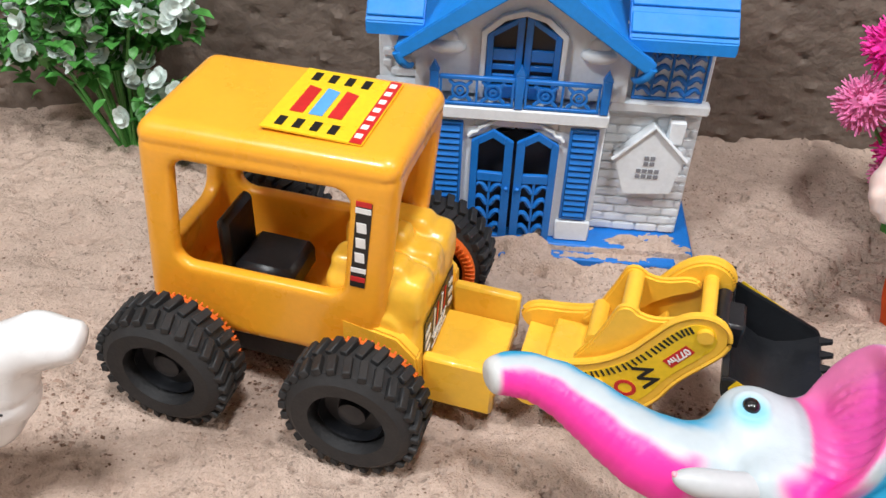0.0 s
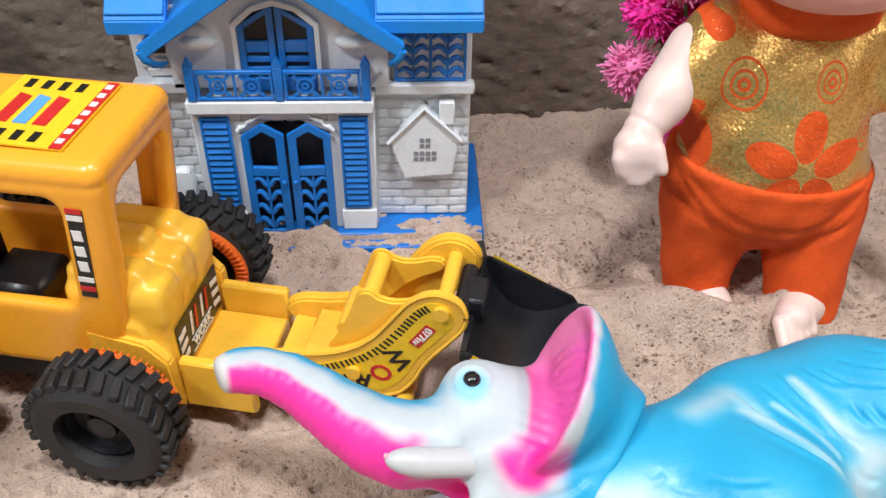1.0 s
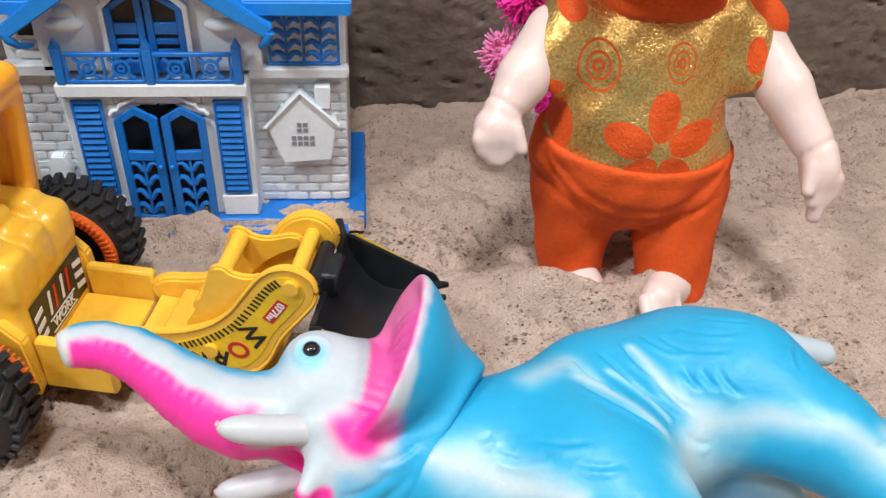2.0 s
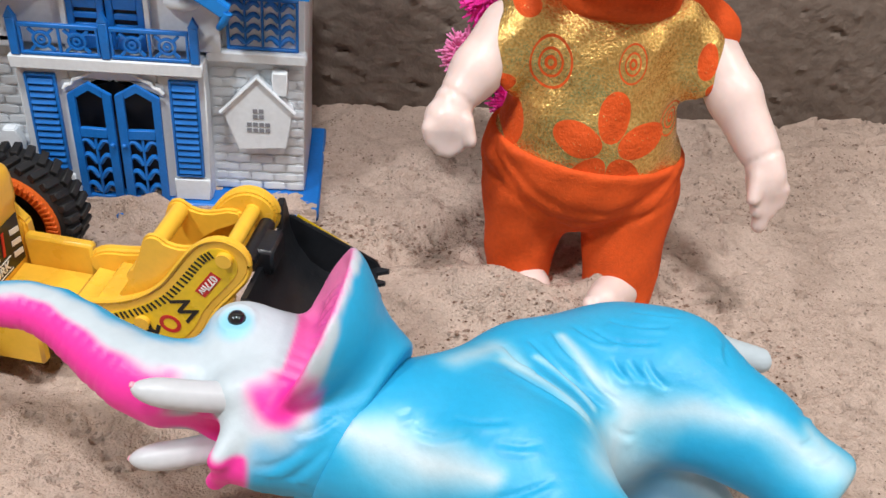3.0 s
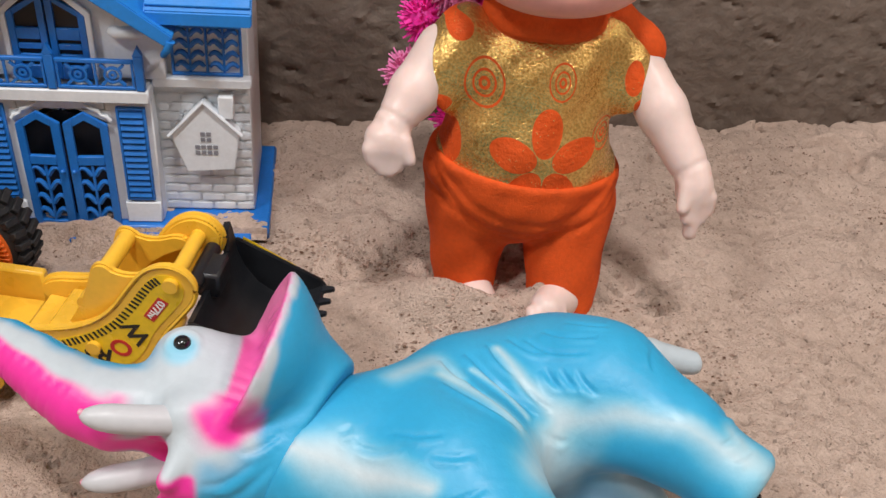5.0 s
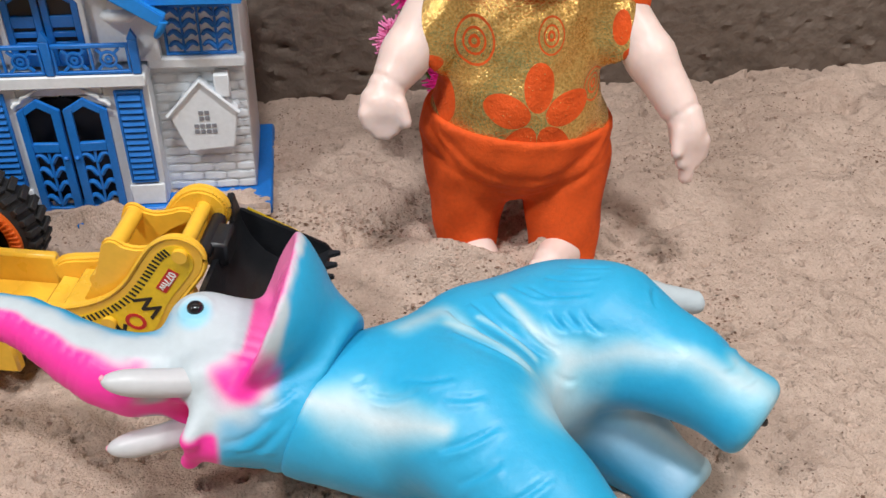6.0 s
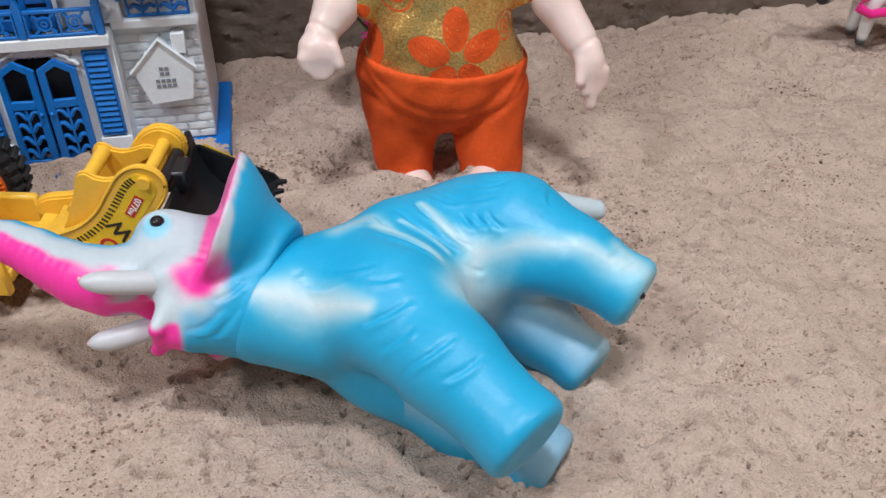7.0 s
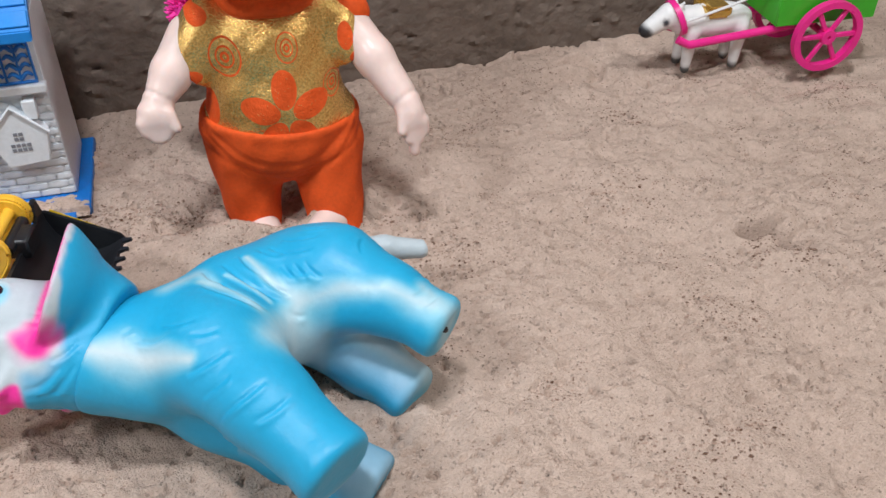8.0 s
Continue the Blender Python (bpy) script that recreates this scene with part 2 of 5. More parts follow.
def slab(P, x0, x1, y0, y1, z0, z1, r):
    """A block with rounded edges."""
    c, h = np.array(((x0 + x1) / 2, (y0 + y1) / 2, (z0 + z1) / 2)), np.array((abs(x1 - x0) / 2, abs(y1 - y0) / 2, abs(z1 - z0) / 2)) - r
    q = np.abs(P - c) - h
    return np.linalg.norm(np.maximum(q, 0), axis=-1) + np.minimum(q.max(-1), 0) - r


def blend(a, b, k):
    h = np.clip(0.5 + 0.5 * (b - a) / k, 0, 1)
    return b + (a - b) * h - k * h * (1 - h)


def volume_mesh(name, f, lo, hi, step):
    """The zero surface of f as a mesh, by surface nets."""
    ax = [np.arange(l, h, step) for l, h in zip(lo, hi)]
    P = np.stack(np.meshgrid(*ax, indexing="ij"), -1)
    V = f(P)
    S = V < 0
    nx, ny, nz = V.shape
    corners = [(i, j, k) for i in (0, 1) for j in (0, 1) for k in (0, 1)]
    sl = lambda c: tuple(slice(o, n - 1 + o) for o, n in zip(c, V.shape))
    count = sum(S[sl(c)].astype(int) for c in corners)
    active = (count > 0) & (count < 8)
    acc, num = np.zeros((nx - 1, ny - 1, nz - 1, 3)), np.zeros((nx - 1, ny - 1, nz - 1))
    for a in corners:
        for d in range(3):
            if a[d]:
                continue
            b = tuple(1 if i == d else a[i] for i in range(3))
            va, vb = V[sl(a)], V[sl(b)]
            cross = (va < 0) != (vb < 0)
            t = np.where(cross, va / np.where(cross, va - vb, 1), 0)
            for i in range(3):
                acc[..., i] += np.where(cross, a[i] + (t if i == d else 0), 0)
            num += cross
    idx = -np.ones(active.shape, int)
    idx[active] = np.arange(active.sum())
    where = np.argwhere(active)
    verts = (where + acc[active] / num[active][:, None]) * step + np.array(lo)
    faces = []
    for d in range(3):
        u, w = (d + 1) % 3, (d + 2) % 3
        a = S[tuple(slice(0, n - 1) if i == d else slice(1, n - 1) for i, n in enumerate(V.shape))]
        b = S[tuple(slice(1, n) if i == d else slice(1, n - 1) for i, n in enumerate(V.shape))]
        for flip in (False, True):
            g = np.argwhere((a & ~b) if not flip else (~a & b))
            base = g.copy()
            base[:, u] += 1
            base[:, w] += 1
            q = []
            for du, dw in ((-1, -1), (0, -1), (0, 0), (-1, 0)):
                c = base.copy()
                c[:, u] += du
                c[:, w] += dw
                q.append(idx[c[:, 0], c[:, 1], c[:, 2]])
            q = np.stack(q[::-1] if flip else q, 1)
            faces.append(q)
    faces = np.concatenate(faces)
    me = bpy.data.meshes.new(name)
    me.from_pydata(verts.tolist(), [], faces.tolist())
    me.polygons.foreach_set("use_smooth", [True] * len(me.polygons))
    return me, verts


def spray(me, verts, base, spots):
    """Airbrushed paint: each spot (centre, radii, colour, softness) is laid over the base colour."""
    col = np.tile(np.array(base, float), (len(verts), 1))
    for c, r, colour, soft in spots:
        k = np.linalg.norm((verts - np.array(c)) / np.array(r), axis=1)
        w = np.clip((1 + soft - k) / (2 * soft), 0, 1)
        w = (w * w * (3 - 2 * w))[:, None]
        col = col * (1 - w) + np.array(colour) * w
    at = me.color_attributes.new("paint", "FLOAT_COLOR", "POINT")
    at.data.foreach_set("color", np.concatenate([col, np.ones((len(col), 1))], 1).ravel())


# ---- the setting ----
def ground_height(x, y):
    """The sand's surface: low drifts, clods and the heaps round the toys."""
    v = Vector((x * 5, y * 5, 0.3))
    z = -0.010 + 0.006 * noise.noise(v) + 0.005 * noise.noise(v * 2.7 + Vector((3, 1, 0)))
    near = -0.45 < x < 1.1 and 0.0 < y < 0.80
    if near:
        w = Vector((x, y, 0.0))
        z += 0.0052 * noise.noise(w * 24 + Vector((4, 4, 4))) + 0.0034 * noise.noise(w * 48) + 0.0013 * noise.noise(w * 110 + Vector((5, 2, 1)))
        z += 0.0006 * noise.noise(w * 170) + 0.0006 * noise.noise(w * 330 + Vector((1, 7, 3)))
        # steep little pits, crowded in some patches and rare in others
        pit = noise.noise(Vector((x * 130 + 2, y * 190 + 8, 5.0))) + 0.35 * noise.noise(w * 300)
        dug = math.exp(-((x - 0.205) / 0.045) ** 2 - ((y - 0.585) / 0.030) ** 2) + math.exp(-((x - 0.355) / 0.03) ** 2 - ((y - 0.52) / 0.03) ** 2)
        patch = noise.noise(Vector((x * 9, y * 13, 6.0))) + 0.6 * noise.noise(Vector((x * 27, y * 35, 8.0)))
        edge = 0.44 - 0.32 * max(-0.35, min(0.6, patch)) - 0.12 * dug
        if pit > edge:
            z -= min(0.0075, 0.052 * (pit - edge)) + 0.002 * dug
        dent = noise.noise(Vector((x * 62 + 3, y * 150, 2.0))) + 0.45 * noise.noise(Vector((x * 12, y * 16, 7.0)))
        if dent > 0.34:
            z -= 0.016 * min(dent - 0.34, 0.25)
        lump = noise.noise(w * 60 + Vector((9, 4, 2)))
        if lump > 0.35:
            z += 0.006 * (lump - 0.35)
        east = min(1.0, max(0.0, (x - 0.44) / 0.12))
        if east:
            z += east * (0.0075 * noise.noise(w * 13 + Vector((6, 1, 2))) + 0.0045 * noise.noise(Vector((x * 26, y * 40, 3.0))))
        # a curved print pressed into the sand near the wall
        far = math.hypot((x - 0.622) / 1.0, (y - 0.728) / 0.75)
        if far < 0.06:
            z += (-0.010 * math.exp(-((far - 0.026) / 0.006) ** 2) + 0.005 * math.exp(-((far - 0.038) / 0.006) ** 2)) * (0.6 + 0.4 * math.sin(math.atan2(y - 0.728, x - 0.622) + 1.2))
    for cx, cy, rx, ry, h in HEAPS:
        k = ((x - cx) / rx) ** 2 + ((y - cy) / ry) ** 2
        if k < 6:
            z += h * math.exp(-k)
    return z


HEAPS = [(0.252, 0.508, 0.036, 0.016, 0.024), (0.235, 0.525, 0.02, 0.03, 0.010), (0.335, 0.54, 0.05, 0.04, 0.016), (0.215, 0.585, 0.030, 0.016, -0.013), (0.185, 0.555, 0.018, 0.010, -0.010), (0.235, 0.565, 0.020, 0.010, 0.008), (0.205, 0.61, 0.03, 0.010, 0.006), (0.365, 0.525, 0.016, 0.020, -0.010), (0.322, 0.514, 0.015, 0.008, 0.034),
         (0.285, 0.495, 0.03, 0.02, 0.006), (-0.26, 0.74, 0.15, 0.05, 0.010), (0.56, 0.72, 0.08, 0.05, 0.006), (0.609, 0.712, 0.030, 0.011, -0.010), (0.612, 0.726, 0.036, 0.008, 0.009),
         (0.40, 0.46, 0.05, 0.04, -0.004), (0.658, 0.428, 0.007, 0.005, -0.024), (0.674, 0.424, 0.011, 0.006, -0.040), (0.688, 0.409, 0.013, 0.009, -0.050), (0.680, 0.440, 0.03, 0.010, 0.009), (0.668, 0.410, 0.010, 0.006, 0.009), (0.60, 0.44, 0.03, 0.02, -0.005), (0.17, 0.33, 0.05, 0.03, -0.006),
         (-0.006, 0.590, 0.028, 0.0065, 0.016), (0.020, 0.598, 0.014, 0.004, 0.010), (0.055, 0.581, 0.05, 0.005, 0.007), (0.084, 0.604, 0.018, 0.0050, 0.0140), (0.045, 0.605, 0.016, 0.004, 0.011), (-0.07, 0.587, 0.03, 0.0050, 0.005), (-0.05, 0.606, 0.012, 0.004, 0.011), (-0.14, 0.66, 0.04, 0.04, -0.006), (0.05, 0.33, 0.05, 0.02, 0.005), (0.16, 0.25, 0.06, 0.02, 0.006)]


def build_ground():
    def graded(*stops):
        return np.concatenate([np.arange(a, b - step * 0.4, step) for (a, step), (b, _) in zip(stops, stops[1:])])

    xs = graded((-1.5, 0.06), (-0.42, 0.003), (-0.26, 0.0016), (0.74, 0.003), (1.05, 0.06), (2.16, 0))
    ys = graded((-1.6, 0.06), (0.10, 0.003), (0.20, 0.0016), (0.70, 0.0025), (0.79, 0.03), (0.88, 0))
    verts = [(x, y, ground_height(x, y)) for x in xs for y in ys]
    n = len(ys)
    faces = [(i * n + j, (i + 1) * n + j, (i + 1) * n + j + 1, i * n + j + 1) for i in range(len(xs) - 1) for j in range(n - 1)]
    me = bpy.data.meshes.new("ground")
    me.from_pydata(verts, [], faces)
    me.materials.append(SAND)
    me.polygons.foreach_set("use_smooth", [True] * len(faces))
    tagged(new("ground", me), "pale pinkish-brown loose sand, uneven and dimpled", "sand", kind="structure")


def build_room():
    """The mud-coloured wall behind the toys and the plain room that closes the place."""
    bm = bmesh.new()
    xs = np.concatenate([np.arange(-1.5, -0.60, 0.05), np.arange(-0.60, 1.08, 0.0034), np.arange(1.08, 2.1, 0.05), [2.1]])
    zs = np.concatenate([np.arange(-0.06, -0.02, 0.02), np.arange(-0.02, 0.30, 0.0034), np.arange(0.30, 0.8, 0.03), [0.8]])
    rows = []
    for x in xs:
        col = []
        for z in zs:
            w = Vector((x, 0, z))
            t = Vector((x * 14, 2.0, z * 34 + x * 9))
            y = 0.756 + 0.052 * x + 0.004 * noise.noise(w * 9) + 0.0010 * noise.noise(t) + 0.0009 * noise.noise(t * 3.1) + 0.0014 * noise.noise(w * 140)
            nick = noise.noise(Vector((x * 60, 5.0, z * 120 + x * 40)))
            if nick > 0.38:
                y -= 0.010 * (nick - 0.38)
            elif nick < -0.40:
                y -= 0.012 * (nick + 0.40)
            col.append(bm.verts.new((x, y, z)))
        rows.append(col)
    for a, b in zip(rows, rows[1:]):
        for k in range(len(zs) - 1):
            bm.faces.new((a[k], b[k], b[k + 1], a[k + 1]))
    back = [bm.verts.new((x, 0.95, z)) for x, z in ((-1.5, -0.06), (2.1, -0.06), (2.1, 0.8), (-1.5, 0.8))]
    bm.faces.new(back[::-1])
    bm.faces.new([c[-1] for c in rows] + [back[2], back[3]])
    tagged(part("wall_north", bm, MUD), "rough dark brown mud-plastered wall with trowel marks", "wall", kind="structure")
    for name, a in (("wall_room_north", (-1.6, 2.2, 0.95, 1.05, 0.0, 2.5)), ("wall_south", (-1.6, 2.2, -1.7, -1.6, -0.1, 2.5)), ("wall_west", (-1.6, -1.5, -1.6, 0.95, -0.1, 2.5)), ("wall_east", (2.1, 2.2, -1.6, 0.95, -0.1, 2.5))):
        tagged(part(name, box(bmesh.new(), *a, bevel=0), PLASTER), "plain pale plastered room wall", "wall", kind="structure")
    tagged(part("ceiling", box(bmesh.new(), -1.6, 2.2, -1.7, 1.05, 2.5, 2.6, bevel=0), PLASTER), "plain pale ceiling", "ceiling", kind="structure")


def scatter_crumbs():
    """Loose crumbs of sand and grit, denser in drifts. Dark ones imitate shaded pits."""
    rnd = random.Random(21)
    verts, faces, tint = [], [], []
    while len(verts) < 6 * 15000:
        x, y = rnd.uniform(-0.34, 0.92), rnd.uniform(0.14, 0.75)
        d = noise.noise(Vector((x * 11, y * 15, 4.0))) + 0.5 * noise.noise(Vector((x * 40, y * 55, 1.0)))
        # extra crumbs darken the shaded hollows by the doll and the hole
        d += 0.7 * math.exp(-((x - 0.200) / 0.035) ** 2 - ((y - 0.590) / 0.022) ** 2) + 0.5 * math.exp(-((x - 0.375) / 0.03) ** 2 - ((y - 0.54) / 0.03) ** 2) + 0.35 * math.exp(-((x - 0.66) / 0.05) ** 2 - ((y - 0.41) / 0.03) ** 2)
        if rnd.random() > 0.05 + 1.5 * max(0, d):
            continue
        r = rnd.choice((0.0004, 0.0005, 0.0006, 0.0007, 0.0008, 0.0010 if d > 0.25 else 0.0005, 0.0013 if d > 0.4 else 0.0006)) * rnd.uniform(0.8, 1.2)
        z, n = ground_height(x, y) + r * 0.25, len(verts)
        a = rnd.gauss(0, 0.5)
        c, q = math.cos(a) * r, math.sin(a) * r
        e = rnd.uniform(0.8, 1.9)
        verts += [(x + c * e, y + q * e, z), (x - q, y + c, z + rnd.uniform(-0.3, 0.3) * r), (x - c * e, y - q * e, z), (x + q, y - c, z), (x, y, z + r * rnd.uniform(0.5, 0.9)), (x, y, z - r)]
        faces += [(n + i, n + (i + 1) % 4, n + 4) for i in range(4)] + [(n + (i + 1) % 4, n + i, n + 5) for i in range(4)]
    me = bpy.data.meshes.new("sand_crumbs")
    me.from_pydata(verts, [], faces)
    me.materials.append(GRIT_AND_PIT_SHADE)
    tagged(new("sand_crumbs", me), "loose pale crumbs on the sand, with dark ones standing in for shaded pits", "sand", kind="stuff")


def strew_base():
    """Thin drifts of sand lying on the blue base of the house."""
    xs, ys = np.arange(-0.101, 0.1295, 0.0014), np.arange(0.5865, 0.6180, 0.0012)
    verts, faces, n = [], [], len(ys)
    for x in xs:
        for y in ys:
            top = -0.0048 if y < 0.5948 else -0.0010
            cover = noise.noise(Vector((x * 38, y * 90, 1.5))) + 0.55 * noise.noise(Vector((x * 120, y * 210, 4.0))) + 0.3 * noise.noise(Vector((x * 400, y * 500, 2.0)))
            cover += 0.25 * math.exp(-((x + 0.01) / 0.04) ** 2)
            verts.append((x, y, top + 0.0022 * min(cover - 0.16, 0.7)))
    faces = [(i * n + j, (i + 1) * n + j, (i + 1) * n + j + 1, i * n + j + 1) for i in range(len(xs) - 1) for j in range(n - 1)]
    me = bpy.data.meshes.new("strewn_sand")
    me.from_pydata(verts, [], faces)
    me.materials.append(SAND)
    tagged(new("strewn_sand", me), "thin drifts of pale sand on the blue base", "sand", kind="stuff")


build_ground()
strew_base()
build_room()
scatter_crumbs()


# ---- toy house ----
def build_house():
    h = thing("toy_house", (0, 0.615, -0.012), "white plastic toy house with glossy blue roof, doors and shutters", "toy house")
    P = lambda name, bm, mat, parent=h, label="": part(name, bm, mat, parent, label)
    P("base_plate", box(box(bmesh.new(), -0.102, 0.130, -0.020, 0.095, 0.0, 0.011, 0.0015), -0.075, 0.118, -0.030, -0.0205, 0.0, 0.0072, 0.001), HOUSE_BLUE, label="glossy blue base strewn with sand")
    # walls: a hollow box with the gable, the middle bay and the quoins
    for a in ((-0.091, 0.119, 0.003, 0.008), (-0.091, -0.086, 0.0082, 0.085), (0.114, 0.119, 0.0082, 0.085), (-0.0858, 0.1138, 0.080, 0.085)):
        P("wall", box(bmesh.new(), *a, 0.0112, 0.168), HOUSE_WHITE)
    gable = bmesh.new()
    prism(gable, [(-0.067, 0.118), (0.067, 0.118), (0.067, 0.160), (0.0, 0.203), (-0.067, 0.160)], -0.006, 0.0026, "y", 0.0006)
    P("gable_wall", gable, HOUSE_WHITE)
    for a in ((-0.059, -0.0272, 0.0112, 0.1055), (0.0272, 0.057, 0.0112, 0.1055), (-0.0270, 0.0270, 0.098, 0.1055)):
        P("bay_wall", box(bmesh.new(), a[0], a[1], -0.012, 0.0028, a[2], a[3], 0.0008), HOUSE_WHITE)
    for s in (-1, 1):
        corner = bmesh.new()
        prism(corner, [(s * 0.0312, 0.0978), (0.0 + s * 0.001, 0.0978), (s * 0.010, 0.0985), (s * 0.0312, 0.088)], -0.0125, -0.004, "y")
        P("arch_corner", corner, HOUSE_WHITE)
    for s in (-1, 1):
        P("bracket", tube(bmesh.new(), [(s * 0.0305, -0.0140, 0.0915), (s * 0.0285, -0.0142, 0.0945), (s * 0.0250, -0.0142, 0.0955), (s * 0.0235, -0.0142, 0.0985), (s * 0.0195, -0.0142, 0.1000), (s * 0.0130, -0.0140, 0.1040)], [0.0016, 0.0018, 0.0014, 0.0016, 0.0014, 0.0010], 10), HOUSE_WHITE)
        P("plinth", box(bmesh.new(), s * 0.0325, s * 0.0562, -0.0150, -0.0122, 0.0114, 0.0280, 0.0008), HOUSE_WHITE)
    # a near-black sheet stands in for the shade behind the doors
    P("doorway", box(bmesh.new(), -0.031, 0.031, -0.0045, -0.0025, 0.0112, 0.0975, 0), DARK, label="near-black sheet for the shade in the doorway behind the doors")
    # ledges
    for a in ((0.0575, 0.121, 0.112, 0.1195), (-0.093, -0.0595, 0.114, 0.1225)):
        P("ledge", box(bmesh.new(), a[0], a[1], -0.006, 0.0026, a[2], a[3], 0.0012), HOUSE_WHITE)
    slab = box(bmesh.new(), -0.0595, 0.0573, -0.0185, 0.0024, 0.106, 0.1150, 0.001)
    balcony = P("balcony", slab, HOUSE_WHITE)
    # railing
    for x in (-0.054, -0.0005, 0.053):
        b = bmesh.new()
        box(b, x - 0.0028, x + 0.0028, -0.0185, -0.0145, 0.1152, 0.139, 0.0006)
        prism(b, [(x - 0.0032, 0.1392), (x + 0.0032, 0.1392), (x, 0.1455)], -0.0185, -0.0145)
        P("post", b, HOUSE_BLUE, balcony, "blue post")
    for x0, x1 in ((-0.0508, -0.0037), (0.0027, 0.0498)):
        b = bmesh.new()
        box(b, x0, x1, -0.0178, -0.0152, 0.1156, 0.1178, 0.0004)
        box(b, x0, x1, -0.0178, -0.0152, 0.1335, 0.1362, 0.0004)
        mid, w = (x0 + x1) / 2, (x1 - x0)
        for cx in (mid - 0.22 * w, mid + 0.22 * w):
            m = Matrix.Translation((cx, -0.0165, 0.1256)) @ Matrix.Rotation(radians(90), 4, "X")
            lathe(b, [(0.0042, -0.0011), (0.0056, -0.0011), (0.0056, 0.0011), (0.0042, 0.0011)], 18, m, closed=True)
            lathe(b, [(0.0012, -0.0011), (0.0026, -0.0011), (0.0026, 0.0011), (0.0012, 0.0011)], 12, m, closed=True)
            for a in (45, 135, 225, 315):
                box(b, 0.0054, 0.0100, -0.0009, 0.0009, -0.0009, 0.0009, 0, m @ Matrix.Rotation(radians(a), 4, "Z"))
        for cx in (x0 + 0.001, mid, x1 - 0.001):
            box(b, cx - 0.0007, cx + 0.0007, -0.0175, -0.0155, 0.1176, 0.1338, 0)
        P("railing_panel", b, HOUSE_BLUE, balcony, "blue openwork railing")
    for x in (-0.0552, 0.0526):
        P("side_railing", box(bmesh.new(), x, x + 0.0016, -0.0143, -0.0065, 0.1152, 0.1365, 0.0004), HOUSE_BLUE, balcony, "blue railing end")
    # shutters
    for x0, x1 in ((-0.0535, -0.0345), (0.0345, 0.0530)):
        b = box(bmesh.new(), x0, x1, -0.0136, -0.0122, 0.030, 0.1015, 0.0003)
        sh = P("shutter", b, HOUSE_BLUE, label="blue louvred shutter")
        e = bmesh.new()
        for xa, xb, za, zb in ((x0, x0 + 0.0016, 0.030, 0.1015), (x1 - 0.0016, x1, 0.030, 0.1015), (x0 + 0.0017, x1 - 0.0017, 0.030, 0.0316), (x0 + 0.0017, x1 - 0.0017, 0.0999, 0.1015)):
            box(e, xa, xb, -0.0152, -0.0137, za, zb, 0.0003)
        P("shutter_frame", e, HOUSE_BLUE, sh)
        for i in range(14):
            z = 0.0342 + i * 0.00475
            s = box(bmesh.new(), x0 + 0.0018, x1 - 0.0018, -0.0009, 0.0009, -0.0019, 0.0019, 0.0003, Matrix.Translation((0, -0.0144, z)) @ Matrix.Rotation(radians(-28), 4, "X"))
            P("slat", s, HOUSE_BLUE, sh)
    # front doors, a little ajar
    for s in (-1, 1):
        b = bmesh.new()
        # stiles, rails and the carved lower panel
        for q in ([(0.001, 0.0095), (0.0065, 0.0095), (0.0065, 0.0937), (0.001, 0.0905)], [(0.0236, 0.0095), (0.0285, 0.0095), (0.0285, 0.089), (0.0236, 0.0924)],
                  [(0.0066, 0.0937), (0.0145, 0.0985), (0.0235, 0.0924), (0.0235, 0.0870), (0.0145, 0.0930), (0.0066, 0.0882)]):
            prism(b, [(s * x, z) for x, z in q], -0.0172, -0.0140, "y", 0.0003)
        box(b, s * 0.0066, s * 0.0235, -0.0172, -0.0140, 0.0096, 0.0140, 0.0003)
        box(b, s * 0.0066, s * 0.0235, -0.0172, -0.0140, 0.0590, 0.0655, 0.0003)
        door = P("door", b, HOUSE_BLUE, label="blue arched door leaf with carved panel")
        carve = bmesh.new()
        box(carve, s * 0.0141, s * 0.0157, -0.0165, -0.0145, 0.0131, 0.0589, 0.0002)
        for k in range(4):
            z = 0.0165 + k * 0.0112
            for d in (-1, 1):
                pts = [(s * 0.0149 + d * (0.0012 + 0.0085 * t), -0.0155, z + 0.0065 * math.sin(t * 2.6)) for t in np.linspace(0, 1, 7)]
                tube(carve, pts, [0.0016, 0.0019, 0.0019, 0.0018, 0.0017, 0.0015, 0.0012], 6)
        P("carving", carve, HOUSE_BLUE, door)
        P("knob", ball(bmesh.new(), (s * 0.0035, -0.0185, 0.055), 0.0016, n=10), HOUSE_BLUE, door)
        door.matrix_basis = Matrix.Translation((s * 0.0285, -0.015, 0)) @ Matrix.Rotation(radians(s * 3.0), 4, "Z") @ Matrix.Translation((-s * 0.0285, 0.015, 0))
    # upper window doors with white surround
    fr = bmesh.new()
    arch = [(-0.0265, 0.118)] + [(-0.0265, 0.163)] + [(-0.014, 0.174), (0.0, 0.1785), (0.014, 0.174)] + [(0.0265, 0.163), (0.0265, 0.118), (0.0232, 0.118), (0.0232, 0.161), (0.012, 0.171), (0.0, 0.1745), (-0.012, 0.171), (-0.0232, 0.161), (-0.0232, 0.118)]
    prism(fr, arch, -0.0105, -0.0062, "y", 0.0004)
    P("window_surround", fr, HOUSE_WHITE)
    # backing coloured near-black as the shade behind the slotted leaves
    P("window_back", prism(bmesh.new(), [(-0.0228, 0.118), (0.0228, 0.118), (0.0228, 0.161), (0.012, 0.1705), (0, 0.174), (-0.012, 0.1705), (-0.0228, 0.161)], -0.0072, -0.0064), DARK)
    for s in (-1, 1):
        b = bmesh.new()
